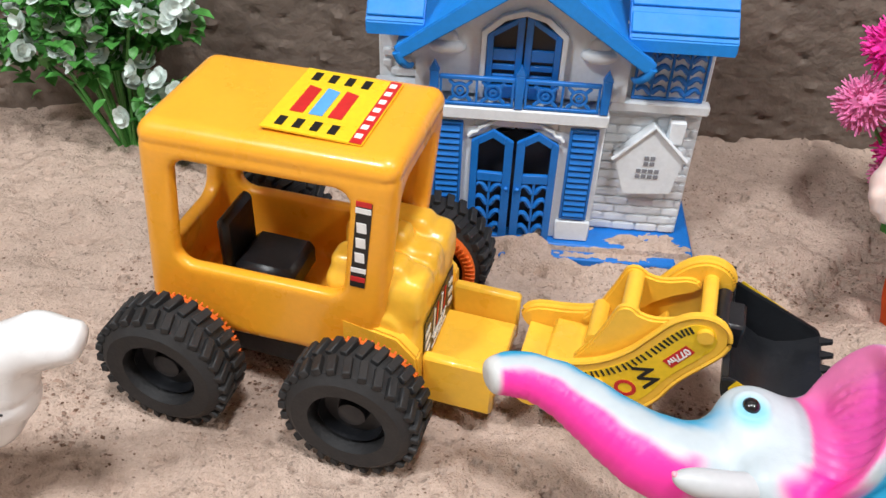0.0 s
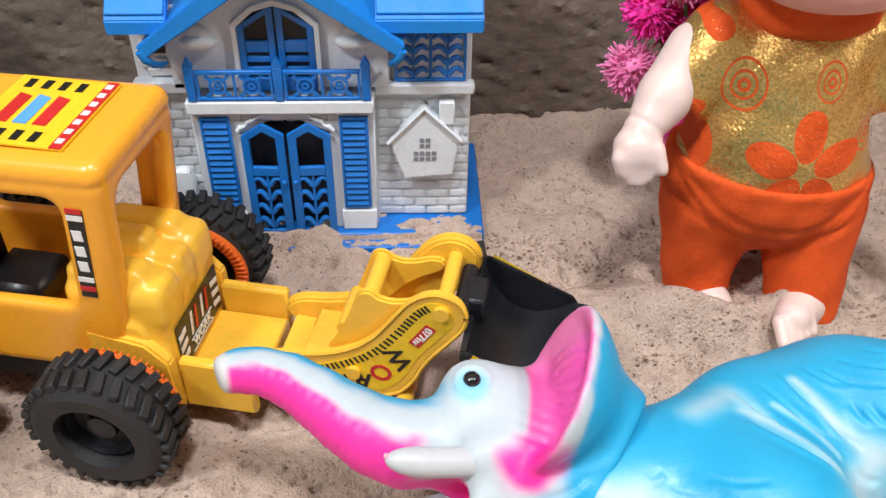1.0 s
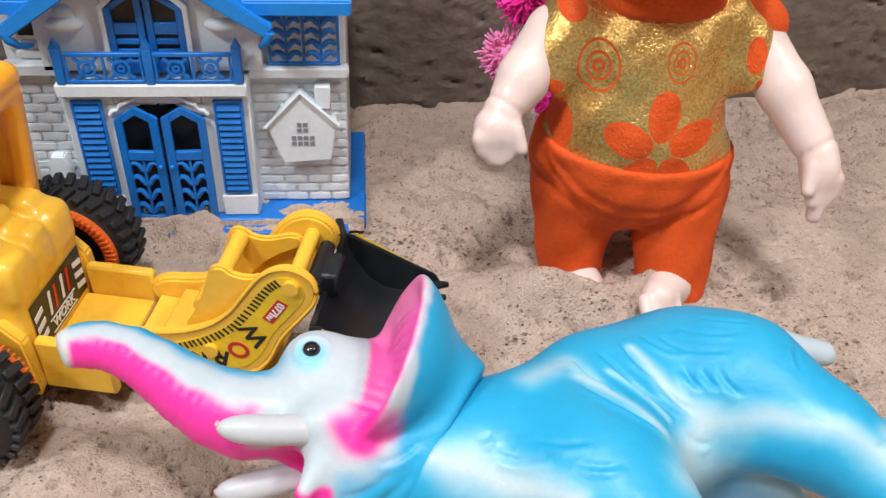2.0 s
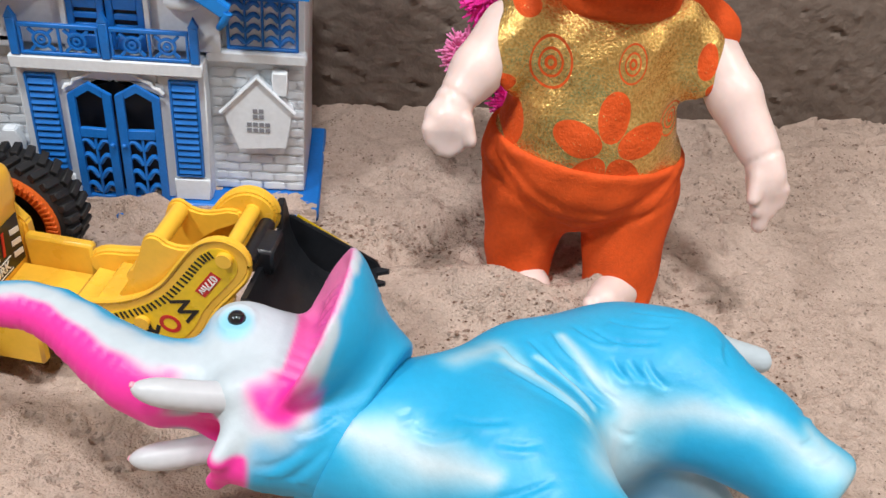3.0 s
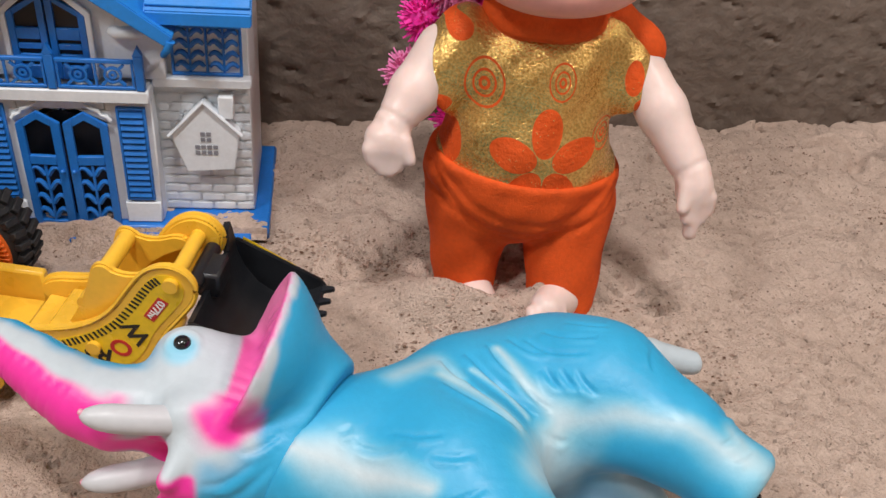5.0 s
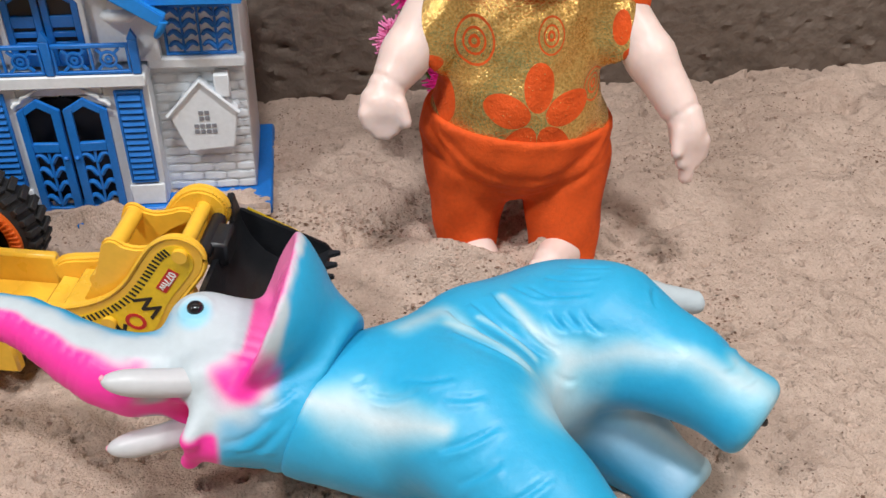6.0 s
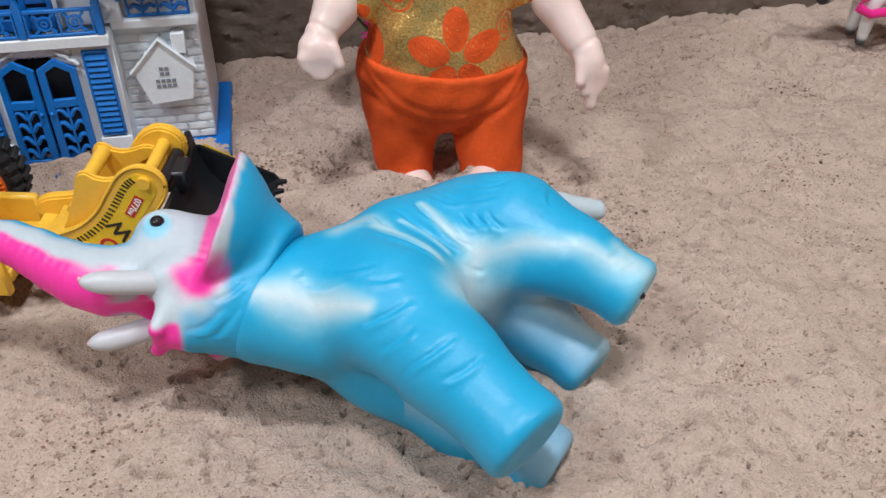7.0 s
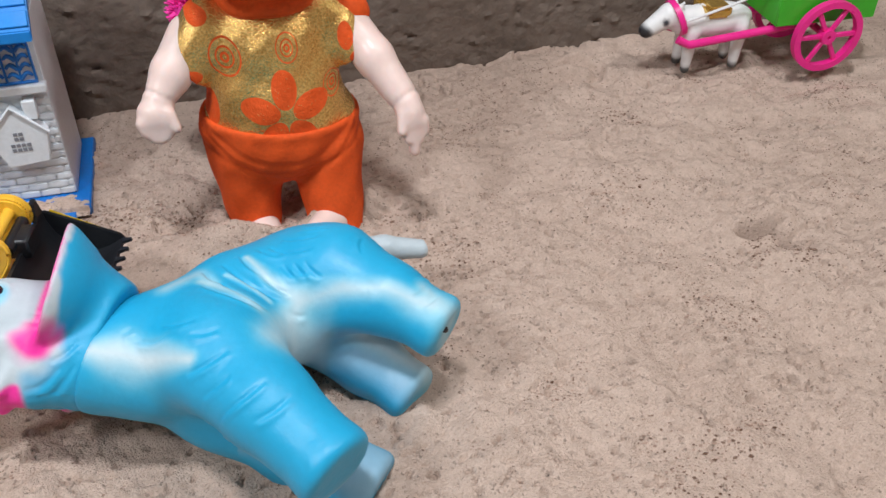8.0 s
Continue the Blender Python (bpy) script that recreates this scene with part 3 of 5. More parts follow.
        for q in ([(0.0006, 0.118), (0.0048, 0.118), (0.0048, 0.1727), (0.0006, 0.1735)], [(0.0188, 0.118), (0.0228, 0.118), (0.0228, 0.1610), (0.0188, 0.1640)],
                  [(0.0049, 0.1726), (0.0187, 0.1640), (0.0187, 0.1600), (0.0049, 0.1690)]):
            prism(b, [(s * x, z) for x, z in q], -0.0098, -0.0074, "y", 0.0003)
        for z0, z1 in ((0.118, 0.127), (0.1305, 0.1345), (0.1380, 0.1415), (0.1445, 0.1520)):
            box(b, s * 0.0049, s * 0.0187, -0.0096, -0.0074, z0, z1, 0.0003)
        P("window_leaf", b, HOUSE_BLUE, label="blue arched window leaf with slots")
    # upper right lattice window and small left opening
    win = P("side_window", box(bmesh.new(), 0.0705, 0.1155, 0.0002, 0.0028, 0.1200, 0.1545, 0.0004), HOUSE_WHITE, label="blue relief window with leaf tracery")
    e = bmesh.new()
    for a in ((0.0705, 0.1155, 0.1200, 0.1218), (0.0705, 0.1155, 0.1527, 0.1545), (0.0705, 0.0723, 0.1219, 0.1526), (0.1137, 0.1155, 0.1219, 0.1526), (0.0922, 0.0938, 0.1219, 0.1526)):
        box(e, a[0], a[1], -0.0026, 0.0, a[2], a[3], 0.0003)
    P("window_frame", e, HOUSE_BLUE, win)
    for cx in (0.0822, 0.1037):
        P("tracery", box(bmesh.new(), cx - 0.0008, cx + 0.0008, -0.0018, 0.0, 0.122, 0.1525, 0.0002), HOUSE_BLUE, win)
        for k in range(4):
            for d in (-1, 1):
                pts = [(cx + d * (0.0008 + 0.0082 * u), -0.0010, 0.1240 + k * 0.0076 + 0.0045 * math.sin(u * 2.7)) for u in np.linspace(0, 1, 6)]
                P("leaf", tube(bmesh.new(), pts, [0.0015, 0.0018, 0.0018, 0.0017, 0.0015, 0.0011], 6), HOUSE_BLUE, win)
    # the opening's shade is a near-black tile on the uncut wall
    P("small_opening", box(bmesh.new(), -0.0795, -0.0705, 0.0015, 0.0029, 0.1385, 0.1475, 0), DARK, label="small window opening, its shade a near-black tile")
    for x, z, w in ((-0.0845, 0.1400, 0.0075), (-0.0660, 0.1400, 0.0075), (-0.0855, 0.1325, 0.0055), (-0.0650, 0.1325, 0.0055), (-0.0750, 0.1330, 0.0100), (-0.0750, 0.1265, 0.0160)):
        P("quoin", box(bmesh.new(), x - w / 2, x + w / 2, -0.0006, 0.0027, z - 0.0026, z + 0.0026, 0.0008), HOUSE_WHITE)
    # wall lamps: two shells beside the upper window
    for x in (-0.047, 0.046):
        b = ball(bmesh.new(), (x, -0.0085, 0.151), 0.0100, (1.15, 0.6, 0.48), 18)
        ball(b, (x, -0.0070, 0.1565), 0.0066, (1, 0.5, 0.9), 14)
        P("wall_lamp", b, HOUSE_WHITE)
    # house-shaped sign
    sg = bmesh.new()
    prism(sg, [(0.0755, 0.0490), (0.1075, 0.0515), (0.1120, 0.0790), (0.0890, 0.1030), (0.0660, 0.0775)], -0.0075, 0.0026, "y", 0.0008)
    sign = P("sign", sg, HOUSE_WHITE, label="white house-shaped sign in relief")
    P("chimney", box(bmesh.new(), 0.0985, 0.1085, -0.0070, 0.0024, 0.0905, 0.1070, 0.0007), HOUSE_WHITE, sign)
    # grey tiles carry the shade of panes recessed in the white sign
    for r, (n, w) in enumerate(((2, 0.0030), (2, 0.0030), (4, 0.0030), (4, 0.0030))):
        for i in range(n):
            x = 0.0893 + (i - (n - 1) / 2) * 0.0040
            z = 0.0795 - r * 0.0043 - (0.0015 if r > 1 else 0)
            P("sign_pane", box(bmesh.new(), x - w / 2, x + w / 2, -0.0081, -0.0076, z - 0.0014, z + 0.0014, 0), material_grey, sign)
    P("sign_eave", tube(bmesh.new(), [(0.0650, -0.0080, 0.0772), (0.0890, -0.0080, 0.1034), (0.1130, -0.0080, 0.0790)], 0.0015, 8), HOUSE_WHITE, sign)
    # lantern in relief
    ln = bmesh.new()
    box(ln, -0.0775, -0.0705, -0.003, 0.0027, 0.0115, 0.0150, 0.0008)
    box(ln, -0.0755, -0.0725, -0.002, 0.0027, 0.0151, 0.0330, 0.0006)
    prism(ln, [(-0.0805, 0.0335), (-0.0675, 0.0335), (-0.0665, 0.0465), (-0.0700, 0.0540), (-0.0780, 0.0540), (-0.0815, 0.0465)], -0.0048, 0.0027, "y", 0.0008)
    P("lantern", ln, HOUSE_WHITE)
    # roofs
    for x0, x1 in ((-0.0955, -0.0605), (0.0605, 0.1240)):
        b = bmesh.new()
        prism(b, [(-0.022, 0.162), (-0.022, 0.171), (0.045, 0.232), (0.112, 0.171), (0.112, 0.162), (0.045, 0.222)], x0, x1, "x", 0.0008)
        roof = P("roof", b, ROOF_BLUE, label="glossy blue ribbed roof")
        for k in range(5):
            y, z = -0.019 + k * 0.0125, 0.1745 + k * 0.0114
            P("roof_course", box(bmesh.new(), x0 + 0.0005, x1 - 0.0005, -0.0065, 0.0065, -0.0008, 0.0011, 0.0006, Matrix.Translation((0, y + 0.004, z + 0.0035)) @ Matrix.Rotation(radians(40), 4, "X")), ROOF_BLUE, roof)
    for s in (-1, 1):
        b = bmesh.new()
        prism(b, [(s * 0.0775, 0.1565), (s * 0.0735, 0.1540), (0.0, 0.2035), (0.0, 0.2140)], -0.027, 0.060, "y", 0.0008)
        g = P("gable_roof", b, ROOF_BLUE, label="glossy blue gable roof slope")
        bb = bmesh.new()
        prism(bb, [(s * 0.0780, 0.1585), (s * 0.0725, 0.1520), (s * 0.0005, 0.2005), (s * 0.0005, 0.2165)], -0.0305, -0.0272, "y", 0.0008)
        # the board's curled tail
        tube(bb, [(s * 0.0760, -0.0288, 0.1555), (s * 0.0738, -0.0288, 0.1500), (s * 0.0708, -0.0250, 0.1450), (s * 0.0690, -0.0180, 0.1410), (s * 0.0685, -0.0080, 0.1370)], [0.0030, 0.0026, 0.0022, 0.0020, 0.0012], 10)
        P("barge_board", bb, ROOF_BLUE, g)
    P("chimney", box(bmesh.new(), 0.080, 0.098, 0.015, 0.033, 0.200, 0.245, 0.001), ROOF_BLUE)
    # brickwork: every brick stands proud of the wall
    def bricks(x0, x1, z0, z1, front, skip=None):
        me = {}
        row, z = 0, z0
        hgt, lng = 0.0072, 0.0160
        while z + hgt < z1 + 0.001:
            x = x0 - (lng / 2 if row % 2 else 0)
            while x < x1 - 0.001:
                a, b = max(x, x0), min(x + lng, x1)
                if b - a > 0.003:
                    key = round(b - a, 4)
                    if key not in me:
                        bm = box(bmesh.new(), -key / 2 + 0.0006, key / 2 - 0.0006, -0.0013, 0.0, -hgt / 2 + 0.0006, hgt / 2 - 0.0006, 0.0010, seg=2)
                        m = bpy.data.meshes.new("brick")
                        bm.to_mesh(m), bm.free()
                        m.materials.append(HOUSE_WHITE)
                        me[key] = m
                    ob = new("brick", me[key])
                    ob.parent = h
                    ob.matrix_basis = pose((a + b) / 2, front - random.uniform(-0.0003, 0.0003), z + hgt / 2, random.uniform(-2, 2), 0, random.uniform(-1.5, 1.5))
                x += lng
            z += hgt
            row += 1
    bricks(-0.0905, -0.0600, 0.0118, 0.113, 0.0029)
    bricks(0.0580, 0.1185, 0.0118, 0.111, 0.0029)
    return h


# white plastic greyed as if shaded in a recess
material_grey = material("recess_shade", (0.22, 0.23, 0.26), 0.5)
build_house()


# ---- toy wheel loader ----
def build_loader():
    o = thing("toy_wheel_loader", (-0.058, 0.475, -0.010), "yellow plastic toy wheel loader with amber cab and black bucket", "toy loader", turn=-12)
    drop = [Matrix.Translation((0.002, 0, -0.013))]

    def P(name, bm, mat, parent=o, label=""):
        ob = part(name, bm, mat, parent, label)
        if parent is o:
            ob.matrix_basis = drop[0]
        return ob

    P("chassis", box(bmesh.new(), -0.125, 0.018, -0.024, 0.024, 0.020, 0.040, 0.003), BLACK, label="black chassis")
    def moulded(name, f, lo, hi, mat, label=""):
        me, v = volume_mesh(name, f, lo, hi, 0.0017)
        me.materials.append(mat)
        ob = tagged(new(name, me), label)
        ob.parent = o
        ob.matrix_basis = drop[0]
        return ob

    def hood_shape(Q):
        f = slab(Q, -0.036, 0.018, -0.033, 0.033, 0.036, 0.106, 0.006)
        for s in (-1, 1):
            f = blend(f, slab(Q, -0.034, 0.008, s * 0.012, s * 0.030, 0.090, 0.1175, 0.0055), 0.006)
            f = blend(f, slab(Q, -0.006, 0.0185, s * 0.011, s * 0.0325, 0.085, 0.1110, 0.0055), 0.005)
            f = blend(f, slab(Q, -0.026, 0.006, s * 0.030, s * 0.0440, 0.064, 0.086, 0.008), 0.010)
            f = blend(f, slab(Q, -0.010, 0.015, s * 0.030, s * 0.0400, 0.030, 0.070, 0.005), 0.008)
        f = blend(f, slab(Q, -0.034, 0.002, -0.0085, 0.0085, 0.095, 0.1225, 0.0055), 0.005)
        f = blend(f, slab(Q, -0.006, 0.0185, -0.0085, 0.0085, 0.085, 0.1130, 0.0050), 0.004)
        # round the wheels
        far = np.maximum(np.hypot(Q[..., 0] + 0.006, Q[..., 2] - 0.0515) - 0.0415, 0.037 - np.abs(Q[..., 1]))
        return np.maximum(f, -far)
    hood_ob = moulded("hood", hood_shape, (-0.045, -0.055, 0.020), (0.030, 0.055, 0.132), YELLOW)
    for s in (-1, 1):
        P("side_skirt", prism(bmesh.new(), [(-0.024, 0.030), (0.016, 0.024), (0.021, 0.034), (0.019, 0.068), (0.008, 0.080), (-0.024, 0.086)], s * 0.033, s * 0.041, "y", 0.0014), YELLOW)
        P("bracket", box(bmesh.new(), 0.0195, 0.060, s * 0.0275, s * 0.0345, 0.030, 0.064, 0.0016), YELLOW)
    P("front_tray", box(bmesh.new(), 0.0150, 0.060, -0.0272, 0.0272, 0.036, 0.045, 0.0012), YELLOW)
    # grille sticker on the hood's front
    g = P("grille_sticker", box(bmesh.new(), 0.0184, 0.0189, -0.0270, 0.0270, 0.049, 0.080, 0), STICKER_BLACK, hood_ob, "black and white grille sticker")
    for s in (-1, 1):
        for k in range(3):
            P("stripe", prism(bmesh.new(), [(s * 0.0175, 0.0555 + k * 0.0075), (s * 0.0260, 0.0535 + k * 0.0075), (s * 0.0260, 0.0570 + k * 0.0075), (s * 0.0175, 0.0590 + k * 0.0075)], 0.0190, 0.0193, "x"), STICKER_WHITE, g)
    for z0, z1, mat in ((0.0505, 0.0512, STICKER_WHITE), (0.0588, 0.0595, STICKER_WHITE)):
        P("stripe", box(bmesh.new(), 0.0190, 0.0193, -0.014, 0.014, z0, z1, 0), mat, g)
    for y0, mat in ((-0.012, STICKER_WHITE), (-0.006, STICKER_RED), (0.002, STICKER_WHITE), (0.008, STICKER_RED)):
        P("emblem_bar", prism(bmesh.new(), [(y0, 0.0620), (y0 + 0.0022, 0.0620), (y0 + 0.0042, 0.0765), (y0 + 0.0020, 0.0765)], 0.0190, 0.0193, "x"), mat, g)
    lettering("WORK", 0.0076, STICKER_WHITE, g, Matrix.Translation((0.0192, 0, 0.055)) @ Matrix.Rotation(radians(90), 4, "Z") @ Matrix.Rotation(radians(90), 4, "X"))
    # cab
    drop[0] = Matrix.Translation((-0.005, 0, -0.006))
    P("seat", box(box(bmesh.new(), -0.092, -0.055, -0.018, 0.018, 0.060, 0.078, 0.004), -0.1, -0.0925, -0.017, 0.017, 0.062, 0.105, 0.003), BLACK, label="black driver seat")
    def cab_shape(Q):
        q = Q - np.stack([0.10 * (Q[..., 2] - 0.120), 0 * Q[..., 1], 0.03 * Q[..., 0]], -1)
        f = slab(q, -0.128, 0.010, -0.0408, 0.0408, 0.046, 0.1815, 0.0085)
        f = np.maximum(f, -slab(q, -0.118, 0.000, -0.0325, 0.0325, 0.056, 0.1690, 0.006))
        f = -blend(-f, slab(q, -0.108, -0.013, -0.09, 0.09, 0.094, 0.1620, 0.009), 0.004)
        f = -blend(-f, slab(q, -0.03, 0.05, -0.0275, 0.0275, 0.106, 0.1620, 0.009), 0.004)
        f = -blend(-f, slab(q, -0.20, -0.10, -0.0275, 0.0275, 0.094, 0.1620, 0.009), 0.004)
        # moulded line round the roof
        return f + 0.0007 * np.exp(-((q[..., 2] - 0.1700) / 0.0013) ** 2)
    roof_ob = moulded("cab", cab_shape, (-0.150, -0.052, 0.036), (0.032, 0.052, 0.195), CAB_ORANGE, "amber cab with rounded window frames and stickers")
    for s in (-1, 1):
        post = roof_ob
        P("post_sticker", prism(bmesh.new(), [(-0.0105, 0.104), (-0.0025, 0.104), (0.0030, 0.158), (-0.0050, 0.158)], s * 0.0400, s * 0.0414), STICKER_BLACK, post)
        for z, mat in ((0.108, STICKER_RED), (0.114, STICKER_WHITE), (0.152, STICKER_WHITE), (0.156, STICKER_RED)):
            k = (z - 0.104) / 0.056
            P("band", prism(bmesh.new(), [(-0.0105 + 0.0055 * k, z), (-0.0025 + 0.0055 * k, z), (-0.0023 + 0.0055 * k, z + 0.003), (-0.0103 + 0.0055 * k, z + 0.003)], s * 0.0414, s * 0.0417), mat, post)
        for k in range(3):
            P("emblem_bar", box(bmesh.new(), -0.0070 + k * 0.0008, -0.0020 + k * 0.0008, s * 0.0414, s * 0.0417, 0.121 + k * 0.0095, 0.127 + k * 0.0095, 0), STICKER_WHITE, post)
    # roof stickers
    st = P("roof_sticker", prism(bmesh.new(), [(-0.058, -0.030), (-0.006, -0.030), (-0.006, 0.030), (-0.058, 0.030)], 0.1818, 0.1827, "z"), STICKER_YELLOW, roof_ob)
    P("red_band", box(bmesh.new(), -0.0125, -0.0065, -0.030, 0.030, 0.1828, 0.1831, 0), STICKER_RED, st)
    for k in range(7):
        P("tooth", box(bmesh.new(), -0.0115, -0.0080, -0.026 + k * 0.0082, -0.022 + k * 0.0082, 0.1832, 0.1834, 0), STICKER_WHITE, st)
    for s in (-1, 1):
        for k in range(4):
            P("dash", box(bmesh.new(), -0.052 + k * 0.009, -0.048 + k * 0.009, s * 0.0185, s * 0.0265, 0.1828, 0.1831, 0), STICKER_BLACK, st)
    for k, mat in enumerate((STICKER_RED, STICKER_BLUE, STICKER_RED)):
        P("emblem_bar", prism(bmesh.new(), [(-0.050 + k * 0.010, -0.013), (-0.043 + k * 0.010, -0.013), (-0.043 + k * 0.010, 0.011), (-0.050 + k * 0.010, 0.013)], 0.1828, 0.1831, "z"), mat, st)
    # wheels
    drop[0] = Matrix.Translation((0.002, 0, -0.013))
    def wheel(x, y, s):
        w = tagged(new("wheel"), "black treaded wheel with orange ring")
        m = Matrix.Rotation(radians(90 * s), 4, "X")
        tyre = bmesh.new()
        lathe(tyre, [(0.024, -0.016), (0.034, -0.0168), (0.0395, -0.0130), (0.0405, 0.0), (0.0395, 0.0130), (0.034, 0.0168), (0.024, 0.016), (0.023, 0.0)], 48, m, closed=True)
        t = part("tyre", tyre, RUBBER, w)
        tr = bmesh.new()
        for k in range(28):
            for side in (-1, 1):
                a = 2 * math.pi * (k + 0.25 * side) / 28
                box(tr, 0.0385, 0.0436, -0.0026, 0.0026, -0.0145 if side < 0 else 0.0012, -0.0012 if side < 0 else 0.0145, 0.0006, m @ Matrix.Rotation(a, 4, "Z") @ Matrix.Rotation(radians(14 * side), 4, "X"))
        part("tread", tr, RUBBER, t)
        hub = lathe(bmesh.new(), [(0.0235, -0.010), (0.0235, 0.006), (0.020, 0.009), (0.019, 0.0015), (0.010, 0.0005), (0.0085, 0.0070), (0.004, 0.0085)], 32, m)
        part("rim", hub, BLACK, w, "black dished rim")
        ring = bmesh.new()
        lathe(ring, [(0.028, -0.0170), (0.0360, -0.0150), (0.0365, -0.0185), (0.034, -0.0205), (0.028, -0.0195)], 48, m, closed=True)
        for k in range(60):
            box(ring, 0.0300, 0.0368, -0.0007, 0.0007, -0.0212, -0.0185, 0.0003, m @ Matrix.Rotation(2 * math.pi * k / 60, 4, "Z"))
        part("ring", ring, RIM_ORANGE, w, "ribbed orange ring")
        w.parent = o
        w.matrix_basis = pose(x, y, 0.0385) @ Matrix.Scale(0.89, 4)
        return w
    for x in (-0.004, -0.112):
        wheel(x, -0.068, 1), wheel(x, 0.068, -1)
        P("axle", tube(bmesh.new(), [(x, -0.06, 0.0515), (x, 0.06, 0.0515)], 0.006, 12), BLACK)
    # lifting arm
    drop[0] = Matrix.Translation((0.015, 0, -0.004))
    ARM = [(0.048, 0.050), (0.060, 0.040), (0.091, 0.034), (0.120, 0.040), (0.131, 0.052), (0.138, 0.070), (0.150, 0.086), (0.158, 0.098), (0.158, 0.108), (0.152, 0.115), (0.142, 0.117), (0.131, 0.111), (0.121, 0.096), (0.112, 0.082), (0.098, 0.070), (0.078, 0.063), (0.055, 0.061)]
    ARM = rounded(ARM)
    for s in (-1, 1):
        plate = P("arm_plate", prism(bmesh.new(), ARM, s * 0.0180, s * 0.0235, "y", 0.0014), YELLOW, label="curved yellow arm plate with printed sticker")
        sq = [(0.068, 0.053), (0.080, 0.045), (0.098, 0.0395), (0.117, 0.0445), (0.127, 0.056), (0.134, 0.073), (0.146, 0.089), (0.153, 0.100), (0.150, 0.110), (0.142, 0.112), (0.134, 0.107), (0.124, 0.091), (0.114, 0.077), (0.099, 0.0650), (0.082, 0.0575)]
        stk = P("arm_sticker", prism(bmesh.new(), rounded(sq), s * 0.0236, s * 0.0239), STICKER_YELLOW, plate)
        P("plate_rim", tube(bmesh.new(), [(x, s * 0.0232, z) for x, z in ARM + ARM[:1]], 0.0013, 6), YELLOW, plate)
        edge = [(0.140, 0.1095), (0.135, 0.1055), (0.130, 0.0985), (0.1255, 0.0915), (0.1195, 0.0830), (0.1135, 0.0755), (0.1060, 0.0690), (0.0985, 0.0640), (0.0905, 0.0598), (0.0830, 0.0565)]
        for (xa, za), (xb, zb) in zip(edge, edge[1:]):
            for u in (0.2, 0.55, 0.9):
                x, z, a = xa + (xb - xa) * u, za + (zb - za) * u, math.atan2(zb - za, xb - xa)
                P("dash", box(bmesh.new(), -0.0006, 0.0006, s * 0.02395, s * 0.0242, -0.0022, 0.0022, 0, Matrix.Translation((x, 0, z - 0.0018)) @ Matrix.Rotation(-a, 4, "Y")), STICKER_BLACK, stk)
        face = Matrix.Rotation(radians(90), 4, "X") if s < 0 else Matrix.Rotation(radians(180), 4, "Z") @ Matrix.Rotation(radians(90), 4, "X")
        for ch, x, z, tilt, mat in (("W", 0.1245, 0.0700, 125, STICKER_BLACK), ("O", 0.1150, 0.0580, 145, STICKER_RED), ("R", 0.1045, 0.0510, 165, STICKER_BLACK), ("K", 0.0925, 0.0475, 185, STICKER_BLACK)):
            lettering(ch, 0.0150, mat, stk, Matrix.Translation((x, s * 0.0240, z)) @ face @ Matrix.Rotation(radians(tilt if s < 0 else -tilt), 4, "Z"))
        red = P("red_label", box(bmesh.new(), -0.0082, 0.0082, -0.00015, 0.00015, -0.0030, 0.0030, 0, Matrix.Translation((0.1365, s * 0.0241, 0.0880)) @ Matrix.Rotation(radians(-57), 4, "Y")), STICKER_RED, stk)
        lettering("077hv", 0.0058, STICKER_WHITE, red, Matrix.Translation((0.1365, s * 0.0243, 0.0880)) @ face @ Matrix.Rotation(radians(237 if s < 0 else -237), 4, "Z"))
        P("pivot_boss", tube(bmesh.new(), [(0.066, s * 0.0150, 0.040), (0.066, s * 0.0285, 0.040)], 0.0085, 16), YELLOW)
    for x, z, r in ((0.1265, 0.038, 0.0048), (0.100, 0.056, 0.004), (0.146, 0.106, 0.004)):
        P("cross_pin", tube(bmesh.new(), [(x, -0.0265, z), (x, 0.0265, z)], r, 14), YELLOW)
    for a in ((0.070, 0.100, 0.050, 0.058),):
        P("cross_brace", box(bmesh.new(), a[0], a[1], -0.0178, 0.0178, a[2], a[3], 0.0018), YELLOW)
    for s in (-1, 1):
        prof = [(0.082, 0.060), (0.092, 0.076), (0.099, 0.094)] + arc(0.1075, 0.1010, 0.0062, 160, 25, 6) + [(0.122, 0.1020), (0.138, 0.1080), (0.144, 0.1010), (0.124, 0.0900), (0.112, 0.0760), (0.100, 0.0640)]
        P("upper_link", prism(bmesh.new(), rounded(prof, 1), s * 0.0135, s * 0.0179, "y", 0.0012), YELLOW)
    P("web", prism(bmesh.new(), [(0.056, 0.046), (0.080, 0.0445), (0.104, 0.0480), (0.120, 0.0600), (0.130, 0.0780), (0.128, 0.0800), (0.117, 0.0630), (0.103, 0.0515), (0.080, 0.0480), (0.056, 0.050)], -0.0178, 0.0178, "y", 0.0004), YELLOW)
    for x, z in ((0.094, 0.076), (0.1085, 0.1015)):
        P("link_rung", tube(bmesh.new(), [(x, -0.0145, z), (x, 0.0145, z)], 0.0046, 12), YELLOW)
    P("hinge", box(tube(bmesh.new(), [(0.154, -0.0165, 0.100), (0.154, 0.0165, 0.100)], 0.0042, 12), 0.150, 0.165, -0.010, 0.010, 0.088, 0.103, 0.0015), BLACK, label="black bucket hinge")
    # bucket, set back on the hinge
    hold = Matrix.Translation((0.172, 0, 0.089)) @ Matrix.Rotation(radians(-12), 4, "Y") @ Matrix.Diagonal((0.87, 0.80, 0.87, 1)) @ Matrix.Translation((-0.152, 0, -0.094))
